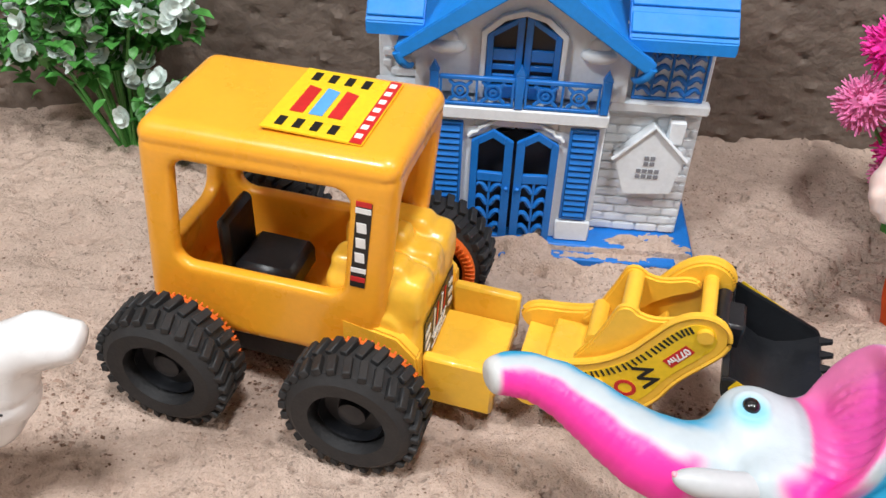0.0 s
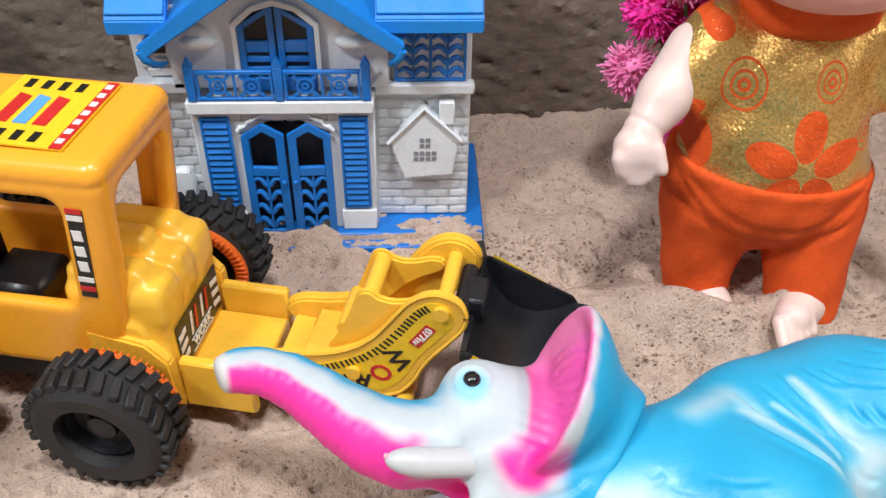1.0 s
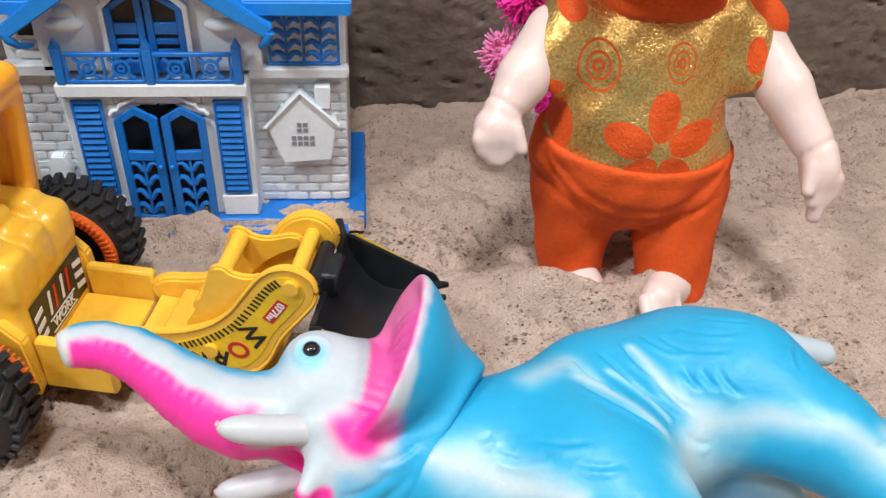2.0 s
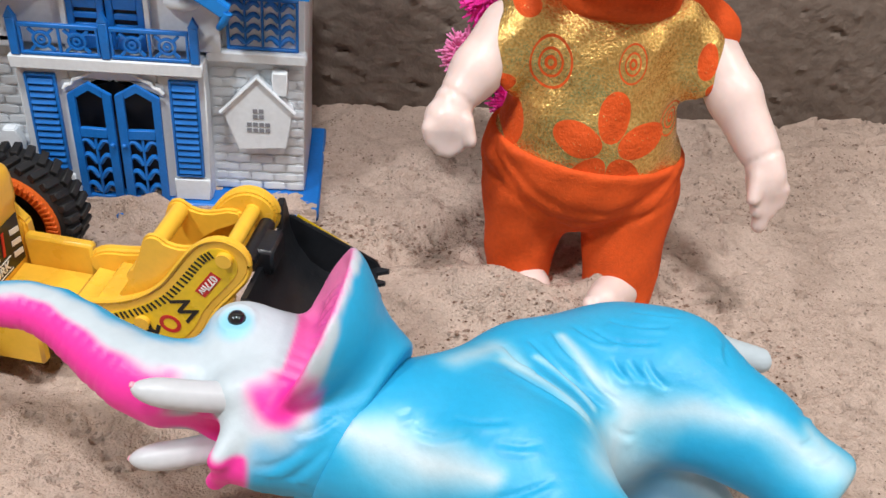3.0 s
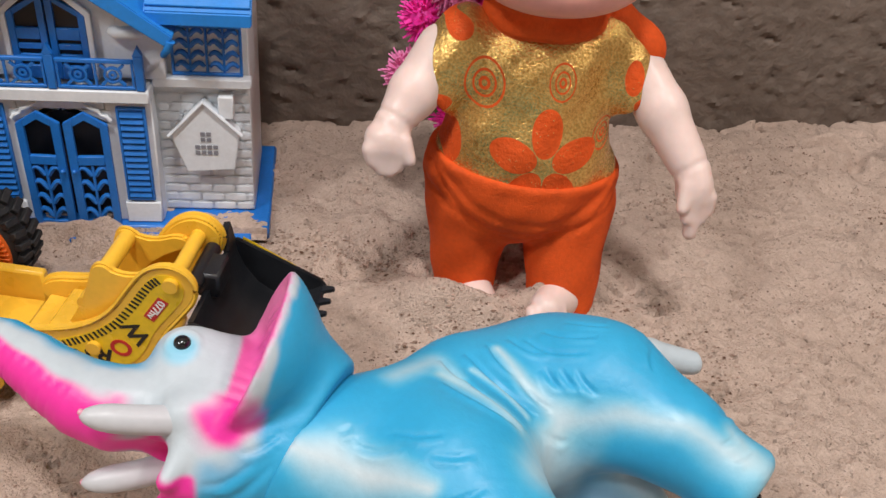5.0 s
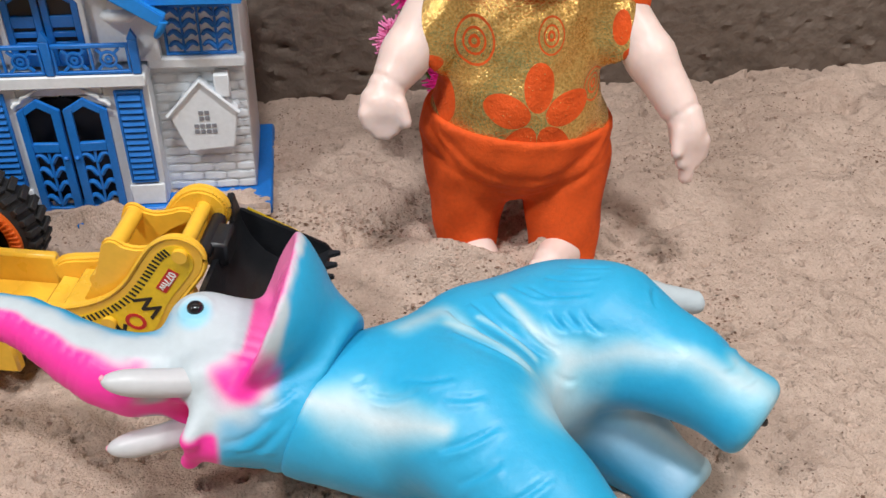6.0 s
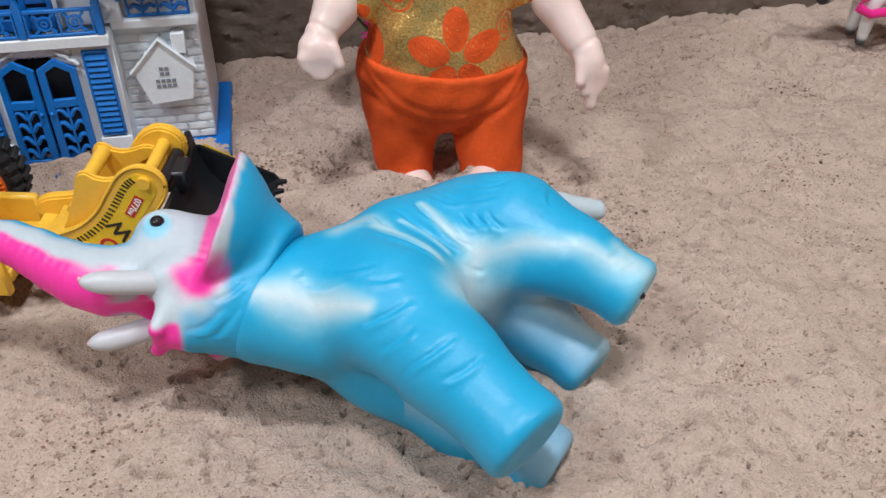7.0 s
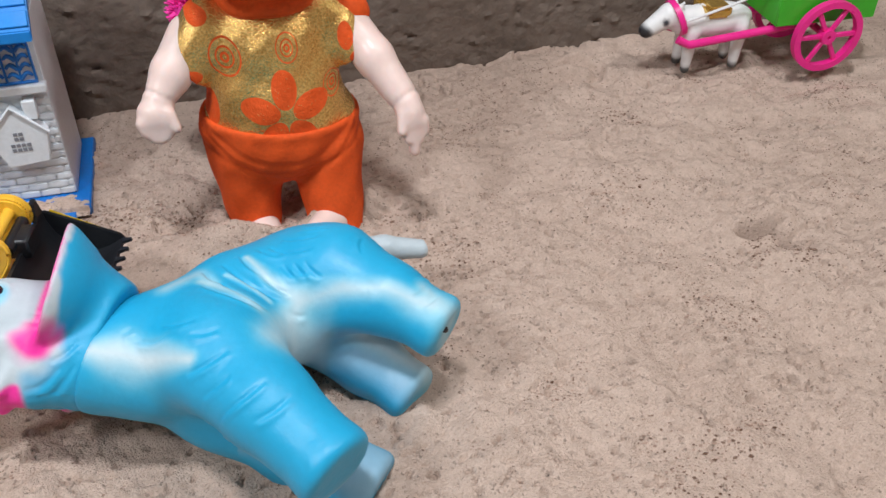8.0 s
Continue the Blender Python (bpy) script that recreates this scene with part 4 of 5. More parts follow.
    back = [(0.152, 0.094), (0.151, 0.086), (0.153, 0.072), (0.159, 0.058), (0.168, 0.049), (0.180, 0.045), (0.193, 0.047), (0.207, 0.053)]
    inner = [(0.206, 0.0552), (0.192, 0.0500), (0.180, 0.0482), (0.170, 0.0518), (0.162, 0.0600), (0.1565, 0.0730), (0.1545, 0.086), (0.1555, 0.094)]
    bucket = P("bucket", prism(bmesh.new(), back + inner, -0.0440, 0.0440, "y", 0.0), BLACK, label="black toothed bucket")
    bucket.matrix_basis = hold
    for s in (-1, 1):
        P("bucket_cheek", prism(bmesh.new(), back + [(0.2045, 0.0590), (0.1570, 0.0940)], s * 0.0441, s * 0.0470, "y", 0.0007), BLACK, bucket)
        P("cheek_sticker", prism(bmesh.new(), [(0.1555, 0.0880), (0.1570, 0.0730), (0.1625, 0.0610), (0.1705, 0.0525), (0.181, 0.0487), (0.193, 0.0503), (0.203, 0.0580), (0.1600, 0.0935)], s * 0.0471, s * 0.0474), STICKER_YELLOW, bucket, "yellow warning sticker")
        for k in range(9):
            u = (k + 0.5) / 9
            x, z = 0.1610 + u * 0.0400, 0.0915 - u * 0.0325
            P("dash", box(bmesh.new(), -0.0007, 0.0007, s * 0.04745, s * 0.0477, -0.0040, 0.0, 0, Matrix.Translation((x, 0, z)) @ Matrix.Rotation(radians(38), 4, "Y")), STICKER_BLACK, bucket)
        face = Matrix.Rotation(radians(90), 4, "X") if s < 0 else Matrix.Rotation(radians(180), 4, "Z") @ Matrix.Rotation(radians(90), 4, "X")
        red = P("red_label", box(bmesh.new(), -0.0105, 0.0105, -0.00015, 0.00015, -0.0027, 0.0027, 0, Matrix.Translation((0.1765, s * 0.0476, 0.0700)) @ Matrix.Rotation(radians(39), 4, "Y")), STICKER_RED, bucket)
        lettering("077hv", 0.0055, STICKER_WHITE, red, Matrix.Translation((0.1765, s * 0.0478, 0.0700)) @ face @ Matrix.Rotation(radians(-39 if s < 0 else 39), 4, "Z"))
        for k in range(3):
            P("emblem_bar", box(bmesh.new(), -0.0024, 0.0024, s * 0.04745, s * 0.0477, -0.0021, 0.0021, 0.0, Matrix.Translation((0.1675 + k * 0.0058, 0, 0.0668 - k * 0.0047)) @ Matrix.Rotation(radians(39), 4, "Y")), STICKER_BLACK, bucket)
    P("bucket_ear", prism(bmesh.new(), [(0.028, 0.0942), (0.0440, 0.0942), (0.0440, 0.108), (0.0360, 0.106)], 0.1515, 0.1560, "x", 0.0006), BLACK, bucket)
    for k in range(7):
        y = -0.040 + k * 0.0133
        P("tooth", prism(bmesh.new(), [(y - 0.0035, 0.2055), (y + 0.0035, 0.2055), (y + 0.0012, 0.2135), (y - 0.0012, 0.2135)], 0.0, 0.0025, "z", 0, Matrix(((0, 1, 0, 0), (1, 0, 0, 0), (0, 0, 1, 0.0530), (0, 0, 0, 1)))), BLACK, bucket)
    return o


build_loader()


# ---- toy elephant, lying on its right side ----
BLUE, WHITE, PINKISH = (0.016, 0.350, 0.61), (0.47, 0.54, 0.58), (0.85, 0.032, 0.34)


def soft_step(q):
    q = np.clip(q, 0, 1)
    return q * q * (3 - 2 * q)


def build_elephant():
    # local axes: x to the head, y to its left flank, z to its back
    fwd, left = Vector((-0.965, -0.240, 0.068)).normalized(), Vector((0.125, -0.235, 0.964))
    left = (left - fwd * left.dot(fwd)).normalized()
    up = fwd.cross(left)
    root = thing("toy_elephant", (0, 0, 0), "blue, white and pink vinyl toy elephant lying on its side", "toy elephant")
    root.matrix_world = Matrix.Translation((0.241, 0.275, 0.030)) @ Matrix((fwd, left, up)).transposed().to_4x4() @ Matrix.Scale(0.92, 4)

    TRUNK = [((0.130, 0.000, 0.130), 0.0215), ((0.154, 0.000, 0.133), 0.0190), ((0.168, 0.000, 0.141), 0.0172), ((0.180, -0.001, 0.153), 0.0150), ((0.191, -0.002, 0.166), 0.0132), ((0.203, -0.004, 0.179), 0.0116), ((0.216, -0.006, 0.1875), 0.0100), ((0.226, -0.008, 0.1905), 0.0092), ((0.232, -0.009, 0.1905), 0.0090)]
    EAR_AT, EAR_N, EAR_U = np.array((0.0900, 0.0450, 0.1300)), np.array((0.873, 0.238, 0.422)), np.array((-0.446, 0.057, 0.893))
    EAR_U = EAR_U - EAR_N * (EAR_U @ EAR_N)
    EAR_U = EAR_U / np.linalg.norm(EAR_U)
    EAR_W = np.cross(EAR_U, EAR_N)
    seam = lambda P: 0.73 * P[..., 0] + 0.68 * P[..., 2] - 0.1150

    def ear_at(P, s=1):
        """Place on an ear: outward, up, ahead of its rim, and distance from its middle in ear sizes."""
        q = P * np.array((1, s, 1)) - EAR_AT
        a, b, d = q @ EAR_W, q @ EAR_U, q @ EAR_N
        k = (np.abs(a / np.where(a > 0, 0.0335, 0.045)) ** 2.3 + np.abs((b - 0.10 * a) / 0.0385) ** 2.3) ** (1 / 2.3)
        return a, b, d, k

    def both(f, g, r):
        return -blend(-f, -g, r)

    def body(P):
        f = egg(P, (0.024, 0, 0.079), (0.056, 0.040, 0.044))
        f = blend(f, egg(P, (-0.030, 0, 0.096), (0.056, 0.041, 0.050)), 0.020)
        f = blend(f, egg(P, (-0.079, 0, 0.104), (0.042, 0.043, 0.046)), 0.022)
        f = blend(f, seg(P, (0.020, 0, 0.084), (0.074, 0, 0.094), 0.038, 0.035), 0.016)
        for s in (1, -1):
            f = blend(f, egg(P, (0.006, s * 0.026, 0.060), (0.036, 0.024, 0.042)), 0.014)
            f = blend(f, egg(P, (-0.086, s * 0.024, 0.088), (0.030, 0.025, 0.038)), 0.014)
        for hip, knee, foot, r in (((-0.092, 0.028, 0.090), (-0.112, 0.035, 0.054), (-0.133, 0.036, 0.022), (0.033, 0.0245, 0.0205)),
                                   ((-0.088, -0.028, 0.090), (-0.104, -0.034, 0.050), (-0.120, -0.034, 0.016), (0.033, 0.0245, 0.0205)),
                                   ((0.006, 0.027, 0.055), (-0.006, 0.036, 0.006), (-0.026, 0.038, -0.046), (0.036, 0.0285, 0.0245)),
                                   ((0.000, -0.027, 0.055), (-0.030, -0.034, 0.006), (-0.062, -0.034, -0.040), (0.036, 0.0270, 0.0240))):
            K, F = np.array(knee), np.array(foot)
            d = (F - K) / np.linalg.norm(F - K)
            leg = blend(seg(P, hip, knee, r[0], r[1]), seg(P, knee, F + d * 0.012, r[1], r[2]), 0.010)
            leg = blend(leg, egg(P, F + d * 0.004, (r[2] * 1.06,) * 3), 0.006)
            f = blend(f, both(leg, (P - F) @ d - 0.010, 0.008), 0.016)
        tail = seg(P, (-0.112, 0, 0.127), (-0.146, -0.002, 0.121), 0.0115, 0.0095)
        tail = blend(tail, seg(P, (-0.146, -0.002, 0.121), (-0.174, -0.004, 0.1125), 0.0100, 0.0075), 0.004)
        f = blend(f, tail, 0.007)
        return both(f, seam(P) - 0.0016, 0.003)

    def head(P):
        f = egg(P, (0.106, 0, 0.128), (0.040, 0.0300, 0.0365))
        f = blend(f, seg(P, (0.074, 0, 0.096), (0.096, 0, 0.108), 0.0345, 0.032), 0.016)
        f = blend(f, seg(P, (0.090, 0, 0.096), (0.114, 0, 0.094), 0.0265, 0.0180), 0.012)
        for (a, ra), (b, rb) in zip(TRUNK, TRUNK[1:]):
            f = blend(f, seg(P, a, b, ra, rb), 0.008)
        f = both(f, -((np.array((0.2375, 0, 0.1890)) - P) @ np.array((0.97, 0, -0.22))), 0.003)
        for s in (1, -1):
            # brow round the eye, cheek behind the tusk, flaring lip
            f = blend(f, egg(P, (0.1190, s * 0.0190, 0.1480), (0.0150, 0.0100, 0.0140)), 0.009)
            f = blend(f, seg(P, (0.104, s * 0.018, 0.112), (0.126, s * 0.0215, 0.1125), 0.0125, 0.0090), 0.008)
            f = blend(f, seg(P, (0.117, s * 0.0195, 0.108), (0.136, s * 0.010, 0.0860), 0.0062, 0.0048), 0.006)
            a, b, d, k = ear_at(P, s)
            front = -0.0075 * soft_step((0.93 - k) / 0.40)
            back = -0.0045 - 0.026 * np.clip(1 - k * k, 0, 1)
            dish = both(both((k - 1) * 0.030, d - front, 0.0025), back - d, 0.005)
            root_ear = seg(P * np.array((1, s, 1)), (0.070, 0.040, 0.142), (0.062, 0.016, 0.112), 0.012, 0.031)
            root_ear = both(root_ear, d + 0.004, 0.006)
            f = blend(f, blend(dish, root_ear, 0.014), 0.006)
        # lower jaw and the open mouth
        f = blend(f, seg(P, (0.108, 0, 0.092), (0.134, 0, 0.0880), 0.0165, 0.0070), 0.006)
        f = both(f, -seg(P, (0.124, 0, 0.1000), (0.158, 0, 0.0960), 0.0090, 0.0170), 0.003)
        # the eye's hollow
        for s in (1, -1):
            f = both(f, -egg(P, (0.1215, s * 0.0325, 0.1478), (0.0056, 0.0045, 0.0056)), 0.002)
        return both(f, -seam(P) - 0.0016, 0.003)

    def finish(name, f, lo, hi, colours, relief):
        me, v = volume_mesh(name, f, lo, hi, 0.0015)
        normal = np.empty(len(v) * 3, np.float32)
        me.vertex_normals.foreach_get("vector", normal)
        v = v + normal.reshape(-1, 3) * relief(v)[:, None]
        me.vertices.foreach_set("co", v.astype(np.float32).ravel())
        col = np.clip(colours(v), 0.01, 0.9)
        at = me.color_attributes.new("paint", "FLOAT_COLOR", "POINT")
        at.data.foreach_set("color", np.concatenate([col, np.ones((len(col), 1))], 1).ravel())
        me.materials.append(ELEPHANT_SKIN)
        me.update()
        ob = new(name, me)
        ob.parent = root
        return ob

    def uneven(v):
        return 0.06 * np.sin(v @ (160, 90, 210)) + 0.05 * np.sin(v @ (-310, 120, 260) + 1.0) + 0.04 * np.sin(v @ (520, 300, -410))

    def stroke(v, pts, soft=0.5):
        """How strongly an airbrushed stroke through points x, z, radius covers each vertex, seen from the flank."""
        flat = v[:, [0, 2]]
        k = np.full(len(v), 9.0)
        for (xa, za, ra), (xb, zb, rb) in zip(pts, pts[1:]):
            a, ab = np.array((xa, za)), np.array((xb - xa, zb - za))
            t = np.clip(((flat - a) @ ab) / (ab @ ab), 0, 1)
            k = np.minimum(k, np.linalg.norm(flat - a - t[:, None] * ab, axis=1) / (ra + (rb - ra) * t))
        return soft_step((1 + soft - k - uneven(v)) / (2 * soft))

    def lay(col, w, colour):
        return col * (1 - w[:, None]) + np.array(colour) * w[:, None]

    # wrinkles of the flank, shoulder, legs and rump: start, end, depth
    FOLDS = [((-0.003, 0.116), (-0.010, 0.092), 9), ((-0.016, 0.117), (-0.040, 0.075), 11), ((-0.007, 0.100), (-0.029, 0.065), 11), ((0.004, 0.098), (-0.024, 0.063), 9), ((-0.030, 0.121), (-0.036, 0.097), 9), ((-0.036, 0.097), (-0.050, 0.076), 7),
             ((-0.050, 0.119), (-0.072, 0.096), 9), ((-0.061, 0.122), (-0.080, 0.104), 8), ((-0.052, 0.098), (-0.057, 0.083), 7), ((-0.058, 0.094), (-0.063, 0.080), 7), ((-0.064, 0.090), (-0.070, 0.074), 7), ((-0.074, 0.124), (-0.090, 0.110), 7), ((-0.042, 0.123), (-0.058, 0.104), 7),
             ((0.053, 0.075), (0.034, 0.064), 6), ((0.037, 0.075), (0.018, 0.063), 6), ((0.060, 0.083), (0.053, 0.084), 5), ((0.026, 0.056), (0.008, 0.050), 5), ((0.034, 0.036), (0.008, 0.034), 7), ((0.030, 0.020), (0.012, 0.018), 5), ((0.026, 0.002), (-0.004, 0.004), 7), ((0.010, -0.014), (-0.014, -0.010), 6),
             ((-0.118, 0.034), (-0.132, 0.040), 6), ((-0.120, 0.026), (-0.136, 0.031), 6), ((-0.126, 0.050), (-0.140, 0.054), 5), ((-0.108, 0.092), (-0.100, 0.078), 5), ((-0.044, 0.068), (-0.056, 0.062), 5)]

    def fold_relief(v, folds):
        out = np.zeros(len(v))
        flat = v[:, [0, 2]]
        for a, b, deep in folds:
            a, ab = np.array(a), np.array(b) - np.array(a)
            n = np.array((-ab[1], ab[0])) / np.linalg.norm(ab)
            t = ((flat - a) @ ab) / (ab @ ab)
            bow = (flat - a) @ n - 0.10 * np.linalg.norm(ab) * np.sin(np.pi * np.clip(t, 0, 1))
            taper = np.sqrt(np.clip(4 * t * (1 - t), 0, 1)) * deep * 1.9e-4
            out += taper * (-np.exp(-(bow / 0.0012) ** 2) + 0.75 * np.exp(-((bow - 0.0030) / 0.0018) ** 2))
        return out

    def body_colours(v):
        col = np.tile(np.array(BLUE), (len(v), 1))
        for pts, strength in (([(-0.033, 0.116, 0.0020), (-0.039, 0.093, 0.0034), (-0.053, 0.071, 0.0055), (-0.040, 0.056, 0.0085), (-0.026, 0.040, 0.0100)], 0.85), ([(0.003, 0.104, 0.0026), (-0.008, 0.086, 0.0030), (-0.023, 0.065, 0.0036)], 0.75),
                              ([(-0.014, 0.104, 0.0012), (-0.034, 0.074, 0.0014)], 0.7), ([(0.024, 0.110, 0.0050), (0.002, 0.116, 0.0055), (-0.004, 0.100, 0.0030)], 0.7), ([(0.084, 0.084, 0.0040), (0.066, 0.073, 0.0085), (0.048, 0.058, 0.0065), (0.030, 0.042, 0.0030)], 1.0),
                              ([(-0.054, 0.070, 0.0050), (-0.080, 0.062, 0.0045), (-0.104, 0.046, 0.0042), (-0.126, 0.024, 0.0065)], 0.85), ([(-0.128, 0.040, 0.004), (-0.136, 0.016, 0.010)], 0.7), ([(-0.046, 0.056, 0.009), (-0.064, 0.050, 0.005)], 0.7)):
            # thin paint stays cyan, thick paint turns white
            w = strength * stroke(v, [(x, z, r * 1.2) for x, z, r in pts], 1.3)
            w = np.stack([w ** 1.55, w ** 1.08, w], 1)
            col = col * (1 - w) + np.array((0.53, 0.63, 0.67)) * w
        # white soles and pale end of the tail, blue along its top
        col = lay(col, soft_step((-0.122 - v[:, 0]) / 0.006) * soft_step((v[:, 2] - 0.098) / 0.006), WHITE)
        col = lay(col, soft_step((-0.118 - v[:, 0]) / 0.006) * soft_step((v[:, 2] - 0.222 - 0.62 * v[:, 0] - 0.020) / 0.006) * (v[:, 2] > 0.10), BLUE)
        return lay(col, 0.5 * soft_step((0.030 - np.abs(v[:, 1])) / 0.02) * soft_step((0.062 - v[:, 2]) / 0.02) * (v[:, 0] < 0.01), WHITE)

    line = np.array([p[0] for p in TRUNK])
    width = np.array([p[1] for p in TRUNK])

    def on_trunk(v):
        """Length along the trunk and height over its middle line in radii."""
        best, along, side = np.full(len(v), 9.0), np.zeros(len(v)), np.zeros(len(v))
        run = 0.0
        for i in range(len(line) - 1):
            a, ab = line[i][[0, 2]], (line[i + 1] - line[i])[[0, 2]]
            size = np.linalg.norm(ab)
            t = np.clip(((v[:, [0, 2]] - a) @ ab) / size ** 2, 0, 1)
            q = v[:, [0, 2]] - a - t[:, None] * ab
            dist = np.linalg.norm(q, axis=1)
            near = dist < best
            best = np.where(near, dist, best)
            along = np.where(near, run + t * size, along)
            side = np.where(near, (q @ np.array((-ab[1], ab[0])) / size) / (width[i] + (width[i + 1] - width[i]) * t), side)
            run += size
        return along, side

    def head_colours(v):
        x, y, z = v.T
        col = np.tile(np.array(WHITE), (len(v), 1))
        rag = uneven(v)
        a, b, d, k = ear_at(np.stack([x, np.abs(y), z], 1))
        along, side = on_trunk(v)
        behind = soft_step((-d - 0.0022 + 0.01 * rag + 0.22 * np.minimum(b + 0.01, 0)) / 0.0045)
        col = lay(col, behind * soft_step((0.100 - x) / 0.010), BLUE)
        # throat, crown, ring round the eye
        col = lay(col, soft_step((0.0900 - z + 0.12 * (0.12 - x) + 0.02 * rag) / 0.014) * soft_step((0.132 - x) / 0.012), BLUE)
        col = lay(col, 0.8 * soft_step((z - 0.1590) / 0.006) * soft_step((0.104 - x) / 0.010) * (np.abs(y) < 0.03), BLUE)
        eye = np.linalg.norm((v * (1, 0, 1) - np.array((0.1230, 0, 0.1445))) / (0.0095, 1, 0.0100), axis=1)
        col = lay(col, 0.75 * soft_step((1.15 - eye) / 0.6) * (np.abs(y) > 0.014), (0.16, 0.55, 0.74))
        on = soft_step((x - 0.140 + 0.3 * (z - 0.14)) / 0.014)
        col = lay(col, soft_step((x - 0.128) / 0.014) * soft_step((side - 0.30 + rag) / 0.55), BLUE)
        col = lay(col, on * soft_step((-0.10 - side + rag) / 0.42), PINKISH)
        # ear front, its lower edge running into the cheek
        face = -0.0075 * soft_step((0.93 - k) / 0.40)
        inner = soft_step((1.005 - k + 0.1 * rag) / 0.06) * soft_step((0.006 - d) / 0.003) * soft_step((d - face + 0.0032) / 0.0012)
        col = lay(col, inner * (0.85 - 0.15 * soft_step((b - 0.01) / 0.02)), PINKISH)
        cheek = np.linalg.norm((np.stack([x, np.abs(y), z], 1) - np.array((0.108, 0.036, 0.1010))) / (0.017, 0.026, 0.0125), axis=1)
        col = lay(col, soft_step((1.25 - cheek + rag) / 0.7), PINKISH)
        # inside of the mouth
        mouth = seg(v, (0.124, 0, 0.1000), (0.158, 0, 0.0960), 0.0090, 0.0170)
        col = lay(col, soft_step((0.0022 - mouth) / 0.0016) * (x < 0.165), PINKISH)
        col = lay(col, soft_step((x - 0.122) / 0.004) * soft_step((0.1125 - z) / 0.003) * soft_step((0.0150 - np.abs(y)) / 0.003), PINKISH)
        col = lay(col, soft_step((x - 0.2300) / 0.004), (0.58, 0.60, 0.60))
        return col

    def head_relief(v):
        x, y, z = v.T
        a, b, d, k = ear_at(np.stack([x, np.abs(y), z], 1))
        along, side = on_trunk(v)
        out = -0.00045 * (0.5 + 0.5 * np.sin(along * 1050)) ** 3 * soft_step((-0.15 - side) / 0.3) * soft_step((along - 0.030) / 0.02)
        # ribs fanning over the ear's hollow, one side steeper than the other
        wave = (b - 12 * (a - 0.002) ** 2 * np.where(b > 0.006, -0.6, 1.0) + 0.5) / 0.0062
        saw = wave - np.floor(wave)
        rib = np.exp(-((saw - 0.5) / 0.16) ** 2)
        on = soft_step((0.80 - k) / 0.10) * soft_step((d + 0.016) / 0.004) * soft_step((a + 0.016) / 0.010)
        out += -0.0017 * rib * on
        lid = np.linalg.norm((v * (1, 0, 1) - np.array((0.1215, 0, 0.1478))) / (0.0078, 1, 0.0074), axis=1)
        out += 0.0010 * np.exp(-((lid - 1.0) / 0.16) ** 2) * (np.abs(y) > 0.016)
        return out + fold_relief(v, [((0.122, 0.0800), (0.098, 0.0815), 5), ((0.116, 0.0740), (0.090, 0.0780), 5), ((0.104, 0.0860), (0.084, 0.0900), 5)]) * (np.abs(y) > 0.008)

    trunk_and_legs = finish("body", body, (-0.178, -0.066, -0.076), (0.106, 0.068, 0.160), body_colours, lambda v: fold_relief(v, FOLDS) * (v[:, 1] > 0))
    o = finish("head", head, (0.030, -0.088, 0.052), (0.246, 0.088, 0.210), head_colours, head_relief)
    for s in (1, -1):
        part("eye", ball(bmesh.new(), (0.1218, s * 0.0280, 0.1478), 0.0044, (1, 0.8, 1), 20), EYE_BLACK, o, "glossy black eye")
        a, b = (Vector((0.100, 0.0150, 0.1120)), Vector((0.1705, 0.0275, 0.1165))) if s > 0 else (Vector((0.104, -0.0150, 0.1110)), Vector((0.1730, -0.0200, 0.1060)))
        tusk = bmesh.new()
        ts = np.concatenate([np.linspace(0, 0.78, 8), 1 - 0.22 * (1 - np.sin(np.linspace(0.2, 1.5, 8)))])
        rs = [0.0078 * (1 - 0.16 * t) * math.sqrt(max(0.02, 1 - max(0.0, (t - 0.78) / 0.22) ** 2)) for t in ts]
        tube(tusk, [a.lerp(b, t) + Vector((0, 0, -0.003 * 4 * t * (1 - t))) for t in ts], rs, 18)
        tk = part("tusk", tusk, TUSK_WHITE, o, "stubby white tusk with a pink dot")
        part("tusk_tip", ball(bmesh.new(), b - (b - a) * 0.010 + Vector((0, s * 0.0010, 0.0008)), 0.0016, (0.9, 1, 1), 8), TUSK_PINK, tk, "pink moulding dot")
    foot = min((v.co for v in trunk_and_legs.data.vertices), key=lambda c: (c - Vector((-0.131, 0.047, 0.010))).length)
    part("toenail", ball(bmesh.new(), foot, 0.0024, (1, 1, 1), 8), EYE_BLACK, root, "dark painted toenail")
    return root


build_elephant()


